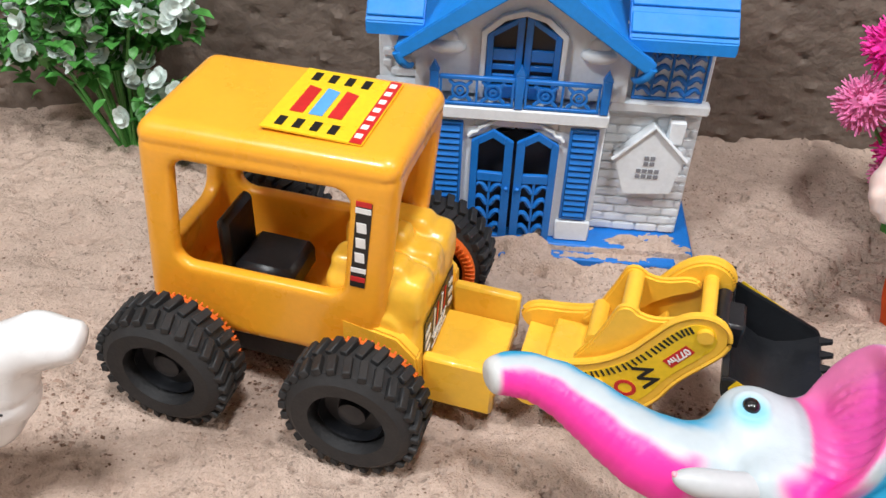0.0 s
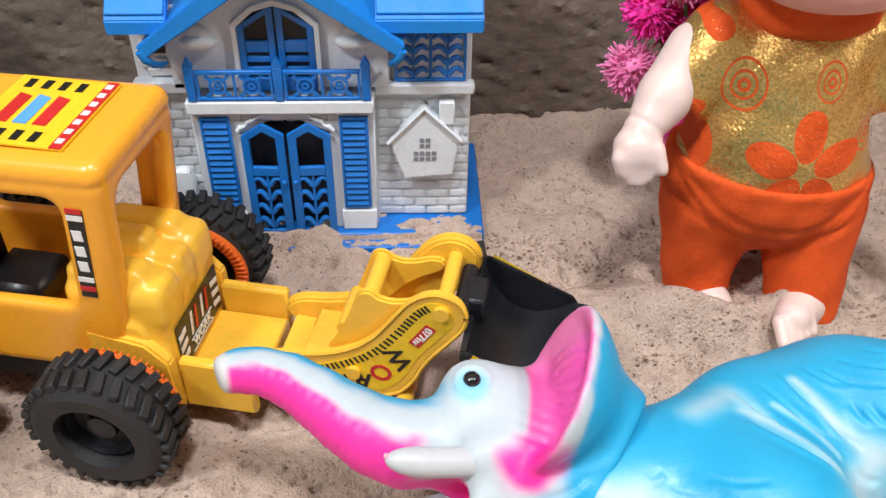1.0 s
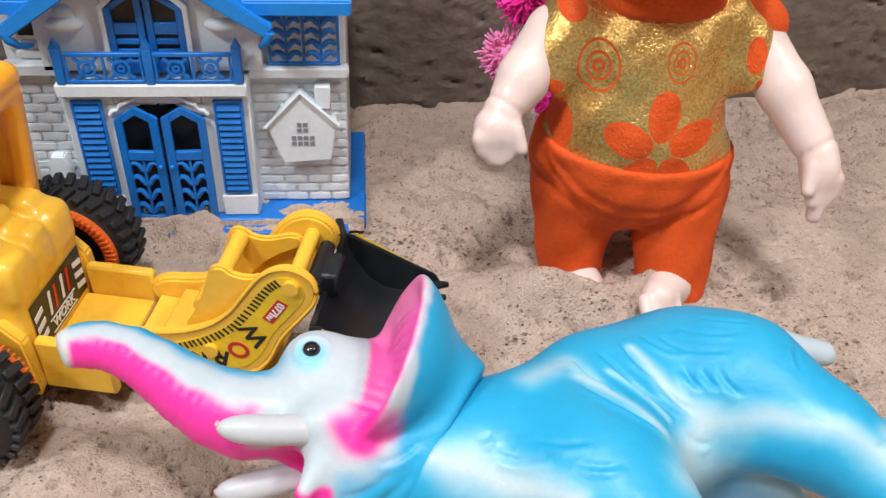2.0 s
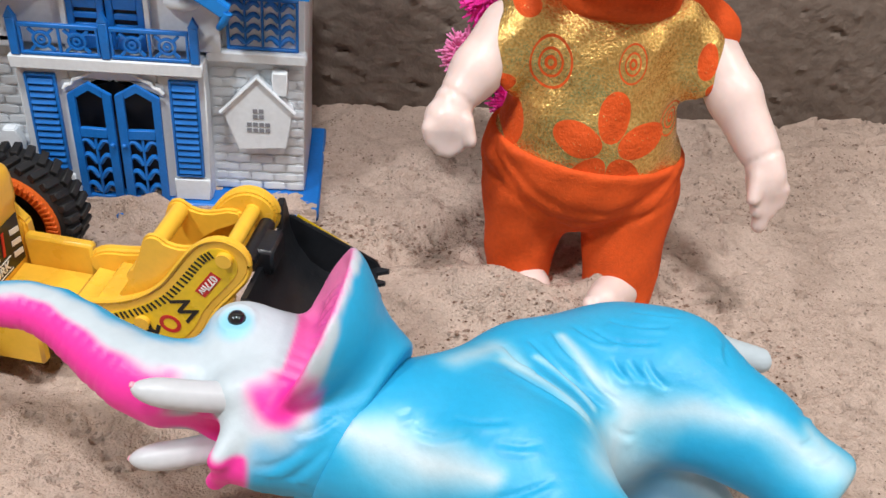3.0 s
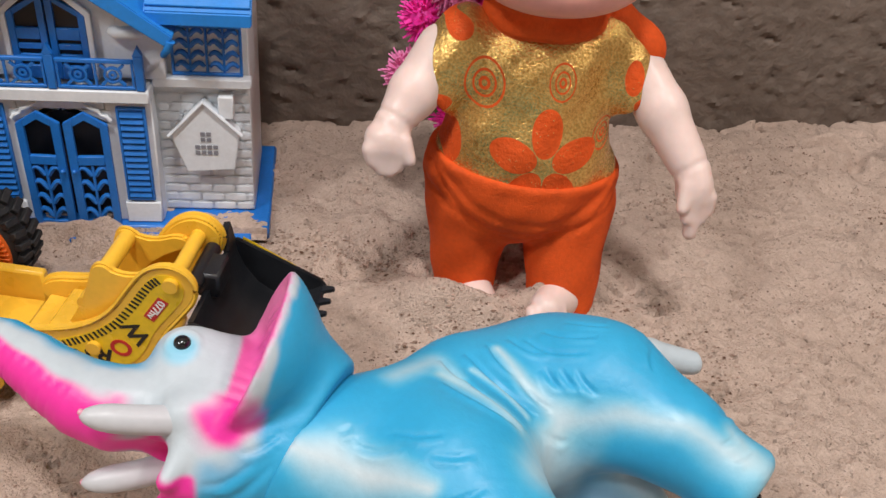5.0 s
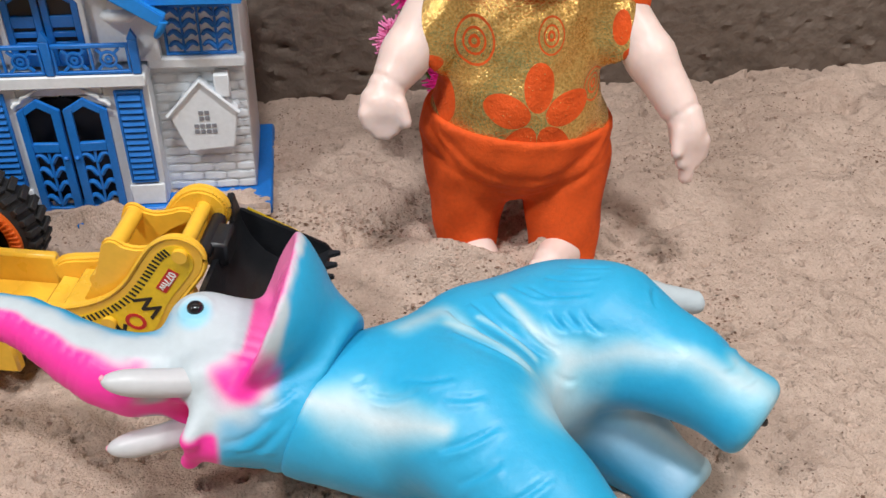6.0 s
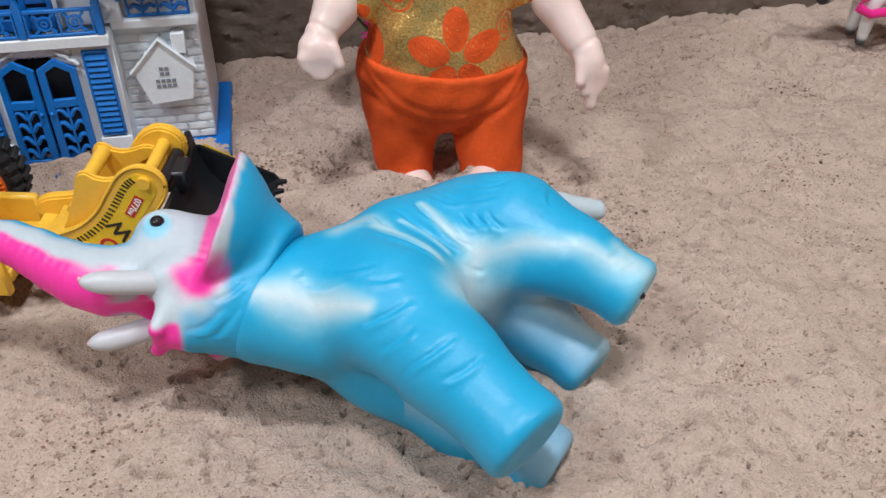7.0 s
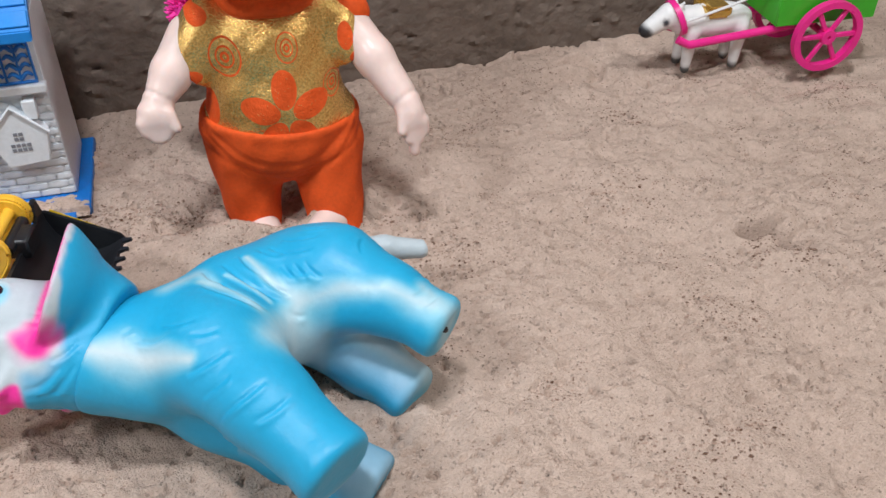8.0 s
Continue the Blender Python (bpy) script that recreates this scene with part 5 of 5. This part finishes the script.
# ---- doll ----
def fabric(name, color, gold=False):
    m = material(name, color, 0.75, vary=0.14, scale=50, bump=0.35, bump_scale=900, spec=0.25)
    if not gold:
        return m
    nt = m.node_tree
    b = nt.nodes["Principled BSDF"]
    tc = nt.nodes.new("ShaderNodeTexCoord")
    sep = nt.nodes.new("ShaderNodeSeparateXYZ")
    nt.links.new(tc.outputs["Object"], sep.inputs[0])
    flat = nt.nodes.new("ShaderNodeCombineXYZ")
    nt.links.new(sep.outputs["X"], flat.inputs["X"]), nt.links.new(sep.outputs["Z"], flat.inputs["Y"])

    def math_node(op, a, bb):
        n = nt.nodes.new("ShaderNodeMath")
        n.operation = op
        for i, v in enumerate((a, bb)):
            if hasattr(v, "links"):
                nt.links.new(v, n.inputs[i])
            else:
                n.inputs[i].default_value = v
        return n.outputs[0]

    def oval(cx, cz, rx, rz, turn=0.0):
        mp = nt.nodes.new("ShaderNodeMapping")
        mp.vector_type = "TEXTURE"
        mp.inputs["Location"].default_value, mp.inputs["Rotation"].default_value, mp.inputs["Scale"].default_value = (cx, cz, 0), (0, 0, radians(turn)), (rx, rz, 1)
        nt.links.new(flat.outputs[0], mp.inputs["Vector"])
        ln = nt.nodes.new("ShaderNodeVectorMath")
        ln.operation = "LENGTH"
        nt.links.new(mp.outputs[0], ln.inputs[0])
        return ln.outputs["Value"]

    mask = None
    fx, fz = SHIRT_FLOWER
    for k in range(5):
        a = 90 + 72 * k
        p = math_node("LESS_THAN", oval(fx + 0.0205 * math.cos(radians(a)), fz + 0.0205 * math.sin(radians(a)), 0.0150, 0.0098, a), 1.0)
        mask = p if mask is None else math_node("MAXIMUM", mask, p)
    for cx, cz, r in SHIRT_RINGS:
        d = oval(cx, cz, r, r * 1.25)
        for lo, hi in ((0.90, 1.0), (0.48, 0.58), (0.14, 0.28)):
            ring = math_node("MULTIPLY", math_node("GREATER_THAN", d, lo), math_node("LESS_THAN", d, hi))
            mask = math_node("MAXIMUM", mask, ring)
    for cx, cz, rx, rz in ((0.056, 0.158, 0.006, 0.010), (-0.052, 0.180, 0.008, 0.006), (-0.066, 0.138, 0.012, 0.006), (0.070, 0.142, 0.012, 0.007), (-0.052, 0.112, 0.006, 0.014)):
        mask = math_node("MAXIMUM", mask, math_node("LESS_THAN", oval(cx, cz, rx, rz), 1.0))
    flake = nt.nodes.new("ShaderNodeTexNoise")
    flake.inputs["Scale"].default_value, flake.inputs["Detail"].default_value = 650, 3
    nt.links.new(tc.outputs["Object"], flake.inputs["Vector"])
    worn = nt.nodes.new("ShaderNodeTexNoise")
    worn.inputs["Scale"].default_value, worn.inputs["Detail"].default_value = 75, 3
    nt.links.new(tc.outputs["Object"], worn.inputs["Vector"])
    ramp = nt.nodes.new("ShaderNodeValToRGB")
    e = ramp.color_ramp.elements
    e[0].position, e[0].color = 0.34, (0.56, 0.325, 0.085, 1)
    e[1].position, e[1].color = 0.68, (0.95, 0.63, 0.22, 1)
    nt.links.new(flake.outputs["Fac"], ramp.inputs["Fac"])
    mask = math_node("MULTIPLY", mask, math_node("LESS_THAN", flake.outputs["Fac"], 0.69))
    mix = nt.nodes.new("ShaderNodeMix")
    mix.data_type = "RGBA"
    old = b.inputs["Base Color"].links[0].from_socket
    nt.links.new(mask, mix.inputs["Factor"]), nt.links.new(ramp.outputs["Color"], mix.inputs[6]), nt.links.new(old, mix.inputs[7])
    nt.links.new(mix.outputs[2], b.inputs["Base Color"])
    met = math_node("MULTIPLY", math_node("SUBTRACT", 1.0, mask), 0.80)
    nt.links.new(met, b.inputs["Metallic"])
    nt.links.new(math_node("ADD", math_node("MULTIPLY", mask, 0.42), 0.26), b.inputs["Roughness"])
    for n in nt.nodes:
        if n.bl_idname == "ShaderNodeBump":
            n.inputs["Strength"].default_value = 0.55
            nt.links.new(math_node("ADD", math_node("MULTIPLY", flake.outputs["Fac"], 0.75), math_node("MULTIPLY", worn.outputs["Fac"], 1.9)), n.inputs["Height"])
    return m


SHIRT_FLOWER = (0.004, 0.107)
SHIRT_RINGS = ((-0.036, 0.152, 0.0120), (0.010, 0.157, 0.0085), (0.043, 0.122, 0.0080))
ORANGE_CLOTH = fabric("orange_cotton", (0.68, 0.085, 0.012))
GOLD_CLOTH = fabric("gold_print_cotton", (0.68, 0.085, 0.012), gold=True)
ROSY_VINYL = material("rosy_vinyl", (0.78, 0.36, 0.30), 0.36, vary=0.08, scale=25, bump=0.05, sub=0.15)
DOLL_VINYL = material("pale_vinyl", (0.78, 0.60, 0.545), 0.36, vary=0.05, scale=25, bump=0.06, sub=0.15)


def build_doll():
    def torso(P):
        f = egg(P, (0.002, 0.000, 0.070), (0.060, 0.043, 0.034))
        f = blend(f, egg(P, (0.000, -0.002, 0.108), (0.053, 0.041, 0.044)), 0.025)
        return blend(f, egg(P, (0.000, 0.003, 0.152), (0.050, 0.035, 0.034)), 0.02)

    def crumple(P, k):
        x, y, z = P[..., 0], P[..., 1], P[..., 2]
        return k * (np.sin(x * 95 + 40 * z + 1.0) * np.sin(z * 120 - 55 * x) + 0.6 * np.sin(x * 210 - z * 160))

    def trousers(P):
        f = torso(P) - 0.0027
        f = blend(f, seg(P, (-0.031, -0.004, 0.058), (-0.0310, -0.012, -0.004), 0.031, 0.0215), 0.007)
        f = blend(f, seg(P, (0.035, -0.008, 0.060), (0.0355, -0.032, -0.002), 0.032, 0.0235), 0.007)
        x, z = P[..., 0], P[..., 2]
        f = np.maximum(f, z - (0.094 - 0.08 * x))
        for k, (h, c) in enumerate(((0.056, 5.0), (0.066, 8.0), (0.048, 11.0))):
            f = f + 0.0011 * np.exp(-((z - h - c * (x - 0.002) ** 2) / 0.0028) ** 2) * (P[..., 1] < 0)
        f = f - 0.0007 * np.exp(-((z - 0.091 + 0.08 * x) / 0.004) ** 2)
        return f + crumple(P, 0.0007)

    def shirt(P):
        f = torso(P) - 0.0010
        x, z = P[..., 0], P[..., 2]
        for s, a, b in ((-1, (-0.044, 0.002, 0.166), (-0.066, -0.006, 0.140)), (1, (0.042, 0.002, 0.168), (0.064, -0.010, 0.144))):
            sleeve = seg(P, a, b, 0.022, 0.0205)
            sleeve = np.maximum(sleeve, s * (x - b[0]) * 0.62 - (z - b[2]) * 0.78 - 0.002)
            f = blend(f, sleeve, 0.008)
        f = np.maximum(f, (0.086 - 0.08 * x) - z)
        return f + crumple(P, 0.0008)

    def collar(P):
        f = egg(P, (0.001, 0.004, 0.184), (0.040, 0.032, 0.015))
        f = blend(f, egg(P, (0.001, 0.008, 0.200), (0.043, 0.036, 0.013)), 0.004)
        f = np.minimum(f, np.maximum(egg(P, (0.0, 0.024, 0.268), (0.068, 0.060, 0.070)), P[..., 1] * -1 + 0.018))
        band = seg(P, (0.046, 0.002, 0.184), (0.066, -0.002, 0.166), 0.0120, 0.0145)
        return np.minimum(f, band) + crumple(P, 0.0006)

    def skin(P):
        f = seg(P, (-0.060, 0.000, 0.160), (-0.077, -0.016, 0.140), 0.0160, 0.0152)
        f = np.minimum(f, seg(P, (0.058, 0.000, 0.164), (0.078, -0.026, 0.138), 0.0160, 0.0152))
        f = blend(f, seg(P, (-0.077, -0.016, 0.140), (-0.089, -0.028, 0.127), 0.0148, 0.0118), 0.005)
        f = blend(f, seg(P, (0.078, -0.026, 0.138), (0.096, -0.050, 0.112), 0.0152, 0.0120), 0.005)
        f = blend(f, egg(P, (-0.093, -0.034, 0.119), (0.0140, 0.0125, 0.0118)), 0.003)
        for k, (x, low) in enumerate(((-0.1040, 0.1085), (-0.0985, 0.1035), (-0.0925, 0.1025), (-0.0870, 0.1055))):
            f = blend(f, seg(P, (x, -0.041, 0.1150), (x + 0.0015, -0.0445 + 0.001 * abs(k - 1.5), low), 0.0046, 0.0036), 0.0042)
        f = blend(f, seg(P, (-0.083, -0.040, 0.1200), (-0.0795, -0.0445, 0.1105), 0.0050, 0.0040), 0.0026)
        f = blend(f, egg(P, (0.099, -0.056, 0.102), (0.0115, 0.0120, 0.0150)), 0.003)
        for k, (x, low, r) in enumerate(((0.0935, 0.0865, 0.0046), (0.0990, 0.0760, 0.0056), (0.1035, 0.0850, 0.0046), (0.1080, 0.0900, 0.0042))):
            f = blend(f, seg(P, (x, -0.061, 0.099), (x + 0.001, -0.066 + 0.001 * k, low), r + 0.0008, r - 0.0008), 0.0026)
        f = blend(f, seg(P, (0.092, -0.060, 0.106), (0.0895, -0.067, 0.095), 0.0050, 0.0040), 0.003)
        # creases at the wrists and elbows
        for a, w in (((-0.0880, -0.027, 0.1285), (-0.5, -0.45, -0.74)), ((0.0955, -0.050, 0.113), (0.45, -0.60, -0.66))):
            f = f + 0.0011 * np.exp(-(((P - np.array(a)) @ np.array(w)) / 0.0016) ** 2) * (np.linalg.norm(P - np.array(a), axis=-1) < 0.028)
        f = np.minimum(f, seg(P, (0.030, -0.044, 0.006), (0.018, -0.060, 0.010), 0.0150, 0.0118))
        for k in range(5):
            f = blend(f, seg(P, (0.007 + 0.0052 * k, -0.066 + 0.0012 * k, 0.013), (0.008 + 0.0056 * k, -0.078 + 0.0026 * k, 0.006), 0.0046 - 0.0003 * k, 0.0042 - 0.0003 * k), 0.0016)
        return blend(f, seg(P, (-0.028, -0.016, -0.004), (-0.026, -0.034, -0.002), 0.015, 0.015), 0.003)

    def face(P):
        f = egg(P, (0.0, 0.000, 0.250), (0.062, 0.056, 0.058))
        for s in (-1, 1):
            f = blend(f, egg(P, (s * 0.026, -0.026, 0.226), (0.026, 0.024, 0.022)), 0.012)
        f = blend(f, egg(P, (0.0, -0.030, 0.2130), (0.030, 0.022, 0.015)), 0.014)
        return f + 0.0012 * np.exp(-((P[..., 2] - 0.2185 - 9 * P[..., 0] ** 2) / 0.0020) ** 2) * np.clip(1 - (P[..., 0] / 0.013) ** 2, 0, 1) * (P[..., 1] < 0)

    verts, faces, mats, base = [], [], [], 0
    for i, (f, lo, hi) in enumerate(((skin, (-0.12, -0.09, -0.03), (0.13, 0.03, 0.19)), (trousers, (-0.09, -0.06, -0.04), (0.09, 0.07, 0.14)),
                                     (shirt, (-0.11, -0.05, 0.08), (0.11, 0.07, 0.23)), (collar, (-0.10, -0.04, 0.16), (0.11, 0.11, 0.37)), (face, (-0.075, -0.07, 0.18), (0.075, 0.07, 0.32)))):
        me, v = volume_mesh("toy_doll", f, lo, hi, 0.0018 if i == 0 else 0.0022)
        faces += [[base + k for k in p.vertices] for p in me.polygons]
        mats += [i] * len(me.polygons)
        verts.append(v)
        base += len(v)
        bpy.data.meshes.remove(me)
    me = bpy.data.meshes.new("toy_doll")
    me.from_pydata(np.concatenate(verts).tolist(), [], faces)
    for m in (DOLL_VINYL, ORANGE_CLOTH, GOLD_CLOTH, ORANGE_CLOTH, ROSY_VINYL):
        me.materials.append(m)
    me.polygons.foreach_set("material_index", mats)
    me.polygons.foreach_set("use_smooth", [True] * len(mats))
    o = new("toy_doll", me)
    o.matrix_world = pose(0.2935, 0.552, 0.0) @ Matrix.Diagonal((0.955, 0.96, 1, 1))
    tagged(o, "toy doll in orange trousers and gold shirt, sunk in sand", "doll")


build_doll()


# ---- artificial flowers ----
def leaf_into(bm, at, d, up, size):
    d, up = Vector(d).normalized(), Vector(up).normalized()
    side = d.cross(up).normalized()
    up = side.cross(d)
    at = Vector(at)
    rows = [(0.0, 0.05, 0), (0.35, 0.34, 0.08), (0.7, 0.30, 0.05), (1.0, 0.03, -0.12)]
    vs = [(bm.verts.new(at + size * (d * t - side * w + up * (u + 0.10 * w))), bm.verts.new(at + size * (d * t + up * (u - 0.06))), bm.verts.new(at + size * (d * t + side * w + up * (u + 0.10 * w)))) for t, w, u in rows]
    for a, b in zip(vs, vs[1:]):
        bm.faces.new((a[0], a[1], b[1], b[0])), bm.faces.new((a[1], a[2], b[2], b[1]))


def petal_into(bm, at, d, up, size):
    """A round, cupped petal."""
    d, up = Vector(d).normalized(), Vector(up).normalized()
    side = d.cross(up).normalized()
    up = side.cross(d)
    at = Vector(at)
    ring = [bm.verts.new(at + size * (d * (0.5 - 0.5 * math.cos(a)) + side * 0.48 * math.sin(a) + up * (0.30 * (0.5 - 0.5 * math.cos(a)) ** 2 + 0.10 * abs(math.sin(a))))) for a in (0.25, 0.8, 1.4, 2.1, 2.75, 3.53, 4.18, 4.88, 5.48, 6.03)]
    mid = bm.verts.new(at + size * (d * 0.5 - up * 0.04))
    for k in range(10):
        bm.faces.new((ring[k], ring[(k + 1) % 10], mid))


def white_bush():
    rnd = random.Random(4)
    o = thing("white_flower_bush", (-0.300, 0.685, -0.002), "artificial bush of white blossoms and small green leaves by wall", "flowers")
    stems, leaves = bmesh.new(), bmesh.new()
    tops = []
    for k in range(25):
        a, r = rnd.uniform(0, 6.3), rnd.uniform(0.01, 0.070)
        hgt = rnd.uniform(0.075, 0.155)
        top = Vector((r * math.cos(a) - 0.012, 0.45 * r * math.sin(a), hgt))
        if k < 5:
            top = Vector((0.030 + 0.010 * k, -0.01 - 0.006 * (k % 2), 0.034 + 0.012 * (k % 3)))
            hgt = top.z
        pts = [Vector((0.1 * top.x, 0.1 * top.y, -0.01)), Vector((0.5 * top.x, 0.5 * top.y, hgt * 0.6)), top]
        tube(stems, pts, [0.0018, 0.0015, 0.0012], 6)
        tops.append(top)
        for j in range(38):
            d = Vector((rnd.gauss(0, 1), rnd.gauss(0, 1), rnd.gauss(0.1, 0.7)))
            leaf_into(leaves, top + Vector((rnd.gauss(0, 0.010), rnd.gauss(0, 0.010), rnd.gauss(-0.012, 0.010))), d, (0, 0, 1), rnd.uniform(0.010, 0.017))
    part("stem", stems, LEAF, o)
    tagged(part("leaves", leaves, LEAF, o), kind="stuff")
    for top in tops:
        for c in range(6):
            bm = bmesh.new()
            cen = top + Vector((rnd.gauss(0, 0.013), rnd.gauss(-0.003, 0.008), rnd.gauss(0.003, 0.011)))
            face = Vector((rnd.gauss(0, 0.5), -0.7 + rnd.gauss(0, 0.3), 0.7 + rnd.gauss(0, 0.3))).normalized()
            one = face.cross(Vector((1, 0.2, 0.1))).normalized()
            two = face.cross(one)
            for j in range(10):
                ring, a = j // 5, 1.257 * j + 0.6 * (j // 5) + rnd.gauss(0, 0.12)
                d = (one * math.cos(a) + two * math.sin(a)) + face * (0.15 + 0.50 * ring)
                petal_into(bm, cen + face * 0.0012 * ring, d, face, rnd.uniform(0.0085, 0.0110) * (1 - 0.18 * ring))
            part("blossom", bm, PETAL_WHITE, o)


def pink_bush():
    rnd = random.Random(9)
    o = thing("pink_flower_spray", (0.283, 0.655, -0.014), "artificial spray of bright pink bristly blossoms against the wall", "flowers")
    stems = bmesh.new()
    puffs = [(-0.045, 0.0, 0.150, 0), (-0.055, -0.01, 0.112, 1), (-0.020, 0.005, 0.135, 0), (-0.030, -0.005, 0.175, 1), (0.000, 0.0, 0.160, 0), (-0.018, -0.01, 0.080, 0), (0.002, 0.0, 0.105, 0), (-0.030, 0.01, 0.200, 0), (0.010, 0.0, 0.200, 0), (-0.01, 0, 0.055, 1), (0.035, 0.01, 0.15, 0), (0.03, 0.0, 0.10, 0)]
    for x, y, z, pale in puffs:
        tube(stems, [(0, 0, -0.01), (x * 0.4, y, z * 0.6), (x, y, z)], [0.002, 0.0016, 0.0012], 6)
        bm = bmesh.new()
        ball(bm, (x, y, z), 0.0138, n=12)
        for j in range(460):
            d = Vector((rnd.gauss(0, 1), rnd.gauss(0, 1), rnd.gauss(0, 1))).normalized()
            a, b = Vector((x, y, z)) + d * 0.010, Vector((x, y, z)) + (d + Vector((rnd.gauss(0, 0.12), rnd.gauss(0, 0.12), rnd.gauss(0, 0.12)))) * rnd.uniform(0.0160, 0.0192)
            tube(bm, [a, b], [0.0014, 0.0007], 4)
        part("blossom", bm, PETAL_PALE if pale else PETAL_PINK, o, "pale pink bristly blossom" if pale else "")
    part("stem", stems, LEAF, o)


white_bush()
pink_bush()


# ---- white toy swan ----
def build_swan():
    o = thing("toy_swan", (-0.216, 0.360, -0.012), "glossy white plastic toy swan with hooked neck, on the sand", "toy swan")
    def neck(P):
        f = egg(P, (-0.112, 0.0, 0.030), (0.055, 0.034, 0.036))
        pts = [((-0.080, 0, 0.046), 0.0210), ((-0.050, 0, 0.058), 0.0185), ((-0.026, 0, 0.073), 0.0165), ((-0.013, 0, 0.088), 0.0140), ((-0.008, 0, 0.103), 0.0125), ((-0.001, 0, 0.117), 0.0118), ((0.012, 0, 0.1245), 0.0112), ((0.028, 0, 0.125), 0.0100)]
        for (a, ra), (b, rb) in zip(pts, pts[1:]):
            f = blend(f, seg(P, a, b, ra, rb), 0.008)
        # blunt slanting end of the bill and the ring round the neck
        f = -blend(-f, -((P - np.array((0.032, 0, 0.122))) @ np.array((0.93, 0, -0.36))), 0.006)
        return f + 0.0009 * np.exp(-((P[..., 2] - 0.092 - 0.25 * P[..., 0]) / 0.0014) ** 2)
    me, v = volume_mesh("neck", neck, (-0.175, -0.05, -0.012), (0.07, 0.05, 0.16), 0.0022)
    me.materials.append(GLOSS_WHITE)
    new("neck", me).parent = o
    part("slot", box(bmesh.new(), -0.014, -0.007, -0.0150, -0.0120, 0.0885, 0.0900, 0.0004), BLACK, o, "dark moulded slot")
    part("foot", box(bmesh.new(), -0.135, -0.080, -0.020, 0.020, -0.008, 0.002, 0.002), STICKER_BLUE, o, "pale blue foot")


build_swan()


# ---- pink toy cart with white horse ----
def build_cart():
    o = thing("toy_horse_cart", (0.715, 0.688, -0.004), "pink toy cart with green box behind a white horse", "toy cart", turn=-2)
    o.matrix_world = pose(0.713, 0.697, -0.001, 0, 0, -2) @ Matrix.Scale(0.975, 4)
    P = lambda name, bm, mat, parent=o, label="": part(name, bm, mat, parent, label)

    def horse(Q):
        f = egg(Q, (0.045, 0.0, 0.052), (0.045, 0.018, 0.019))
        f = blend(f, seg(Q, (0.010, 0, 0.055), (-0.006, 0, 0.062), 0.014, 0.011), 0.008)
        f = blend(f, seg(Q, (-0.006, 0, 0.062), (-0.030, 0, 0.047), 0.0125, 0.0085), 0.004)
        for x in (0.018, 0.074):
            for s in (-1, 1):
                f = blend(f, seg(Q, (x, s * 0.010, 0.045), (x - 0.002, s * 0.011, 0.002), 0.0085, 0.0052), 0.005)
        for s in (-1, 1):
            f = blend(f, seg(Q, (0.000, s * 0.006, 0.070), (0.004, s * 0.009, 0.078), 0.004, 0.002), 0.002)
        return f
    me, v = volume_mesh("horse", horse, (-0.05, -0.035, -0.006), (0.105, 0.035, 0.09), 0.003)
    spray(me, v, (0.78, 0.78, 0.78), [((-0.035, 0, 0.044), (0.010, 0.02, 0.010), (0.02, 0.02, 0.025), 0.3), ((-0.014, 0, 0.058), (0.004, 0.03, 0.004), (0.03, 0.03, 0.04), 0.4), ((0.0165, 0, 0.0), (0.09, 0.05, 0.007), (0.05, 0.05, 0.05), 0.4)])
    me.materials.append(painted("white_horse_paint", 0.4))
    ho = new("horse", me)
    ho.parent = o
    tagged(ho, "white toy horse with black muzzle")
    P("saddle", box(bmesh.new(), 0.028, 0.056, -0.020, 0.020, 0.060, 0.0735, 0.004, seg=2), GOLD, label="gold saddle")
    for s in (-1, 1):
        P("shaft", tube(bmesh.new(), [(-0.002, s * 0.019, 0.042), (0.010, s * 0.022, 0.036), (0.10, s * 0.024, 0.045), (0.15, s * 0.024, 0.050)], 0.0045, 10), PINK)
        w = bmesh.new()
        m = Matrix.Translation((0.158, s * 0.042, 0.040)) @ Matrix.Rotation(radians(90), 4, "X")
        lathe(w, [(0.032, -0.004), (0.039, -0.004), (0.039, 0.004), (0.032, 0.004)], 36, m, closed=True)
        lathe(w, [(0.002, -0.005), (0.008, -0.005), (0.008, 0.005), (0.002, 0.005)], 18, m, closed=True)
        for k in range(6):
            box(w, 0.007, 0.033, -0.0024, 0.0024, -0.002, 0.002, 0.0006, m @ Matrix.Rotation(math.pi * k / 3, 4, "Z"))
        P("cart_wheel", w, PINK, label="pink spoked wheel")
    P("axle", tube(bmesh.new(), [(0.158, -0.044, 0.040), (0.158, 0.044, 0.040)], 0.004, 10), PINK)
    P("collar", lathe(bmesh.new(), [(0.016, -0.003), (0.020, -0.003), (0.020, 0.003), (0.016, 0.003)], 24, Matrix.Translation((0.002, 0, 0.058)) @ Matrix.Rotation(radians(68), 4, "Y"), closed=True), PINK)
    b = bmesh.new()
    for a in ((0.100, 0.215, -0.034, -0.031, 0.052, 0.098), (0.100, 0.215, 0.031, 0.034, 0.052, 0.098), (0.100, 0.103, -0.0308, 0.0308, 0.052, 0.085), (0.212, 0.215, -0.0308, 0.0308, 0.052, 0.098), (0.1032, 0.2118, -0.0308, 0.0308, 0.052, 0.056)):
        box(b, *a, 0.0008)
    P("cart_box", b, GREEN, label="green cart box")
    P("silver_rein", tube(bmesh.new(), [(0.004, -0.02, 0.062), (0.05, -0.022, 0.076), (0.115, -0.012, 0.090)], 0.0015, 6), GLOSS_WHITE)


build_cart()
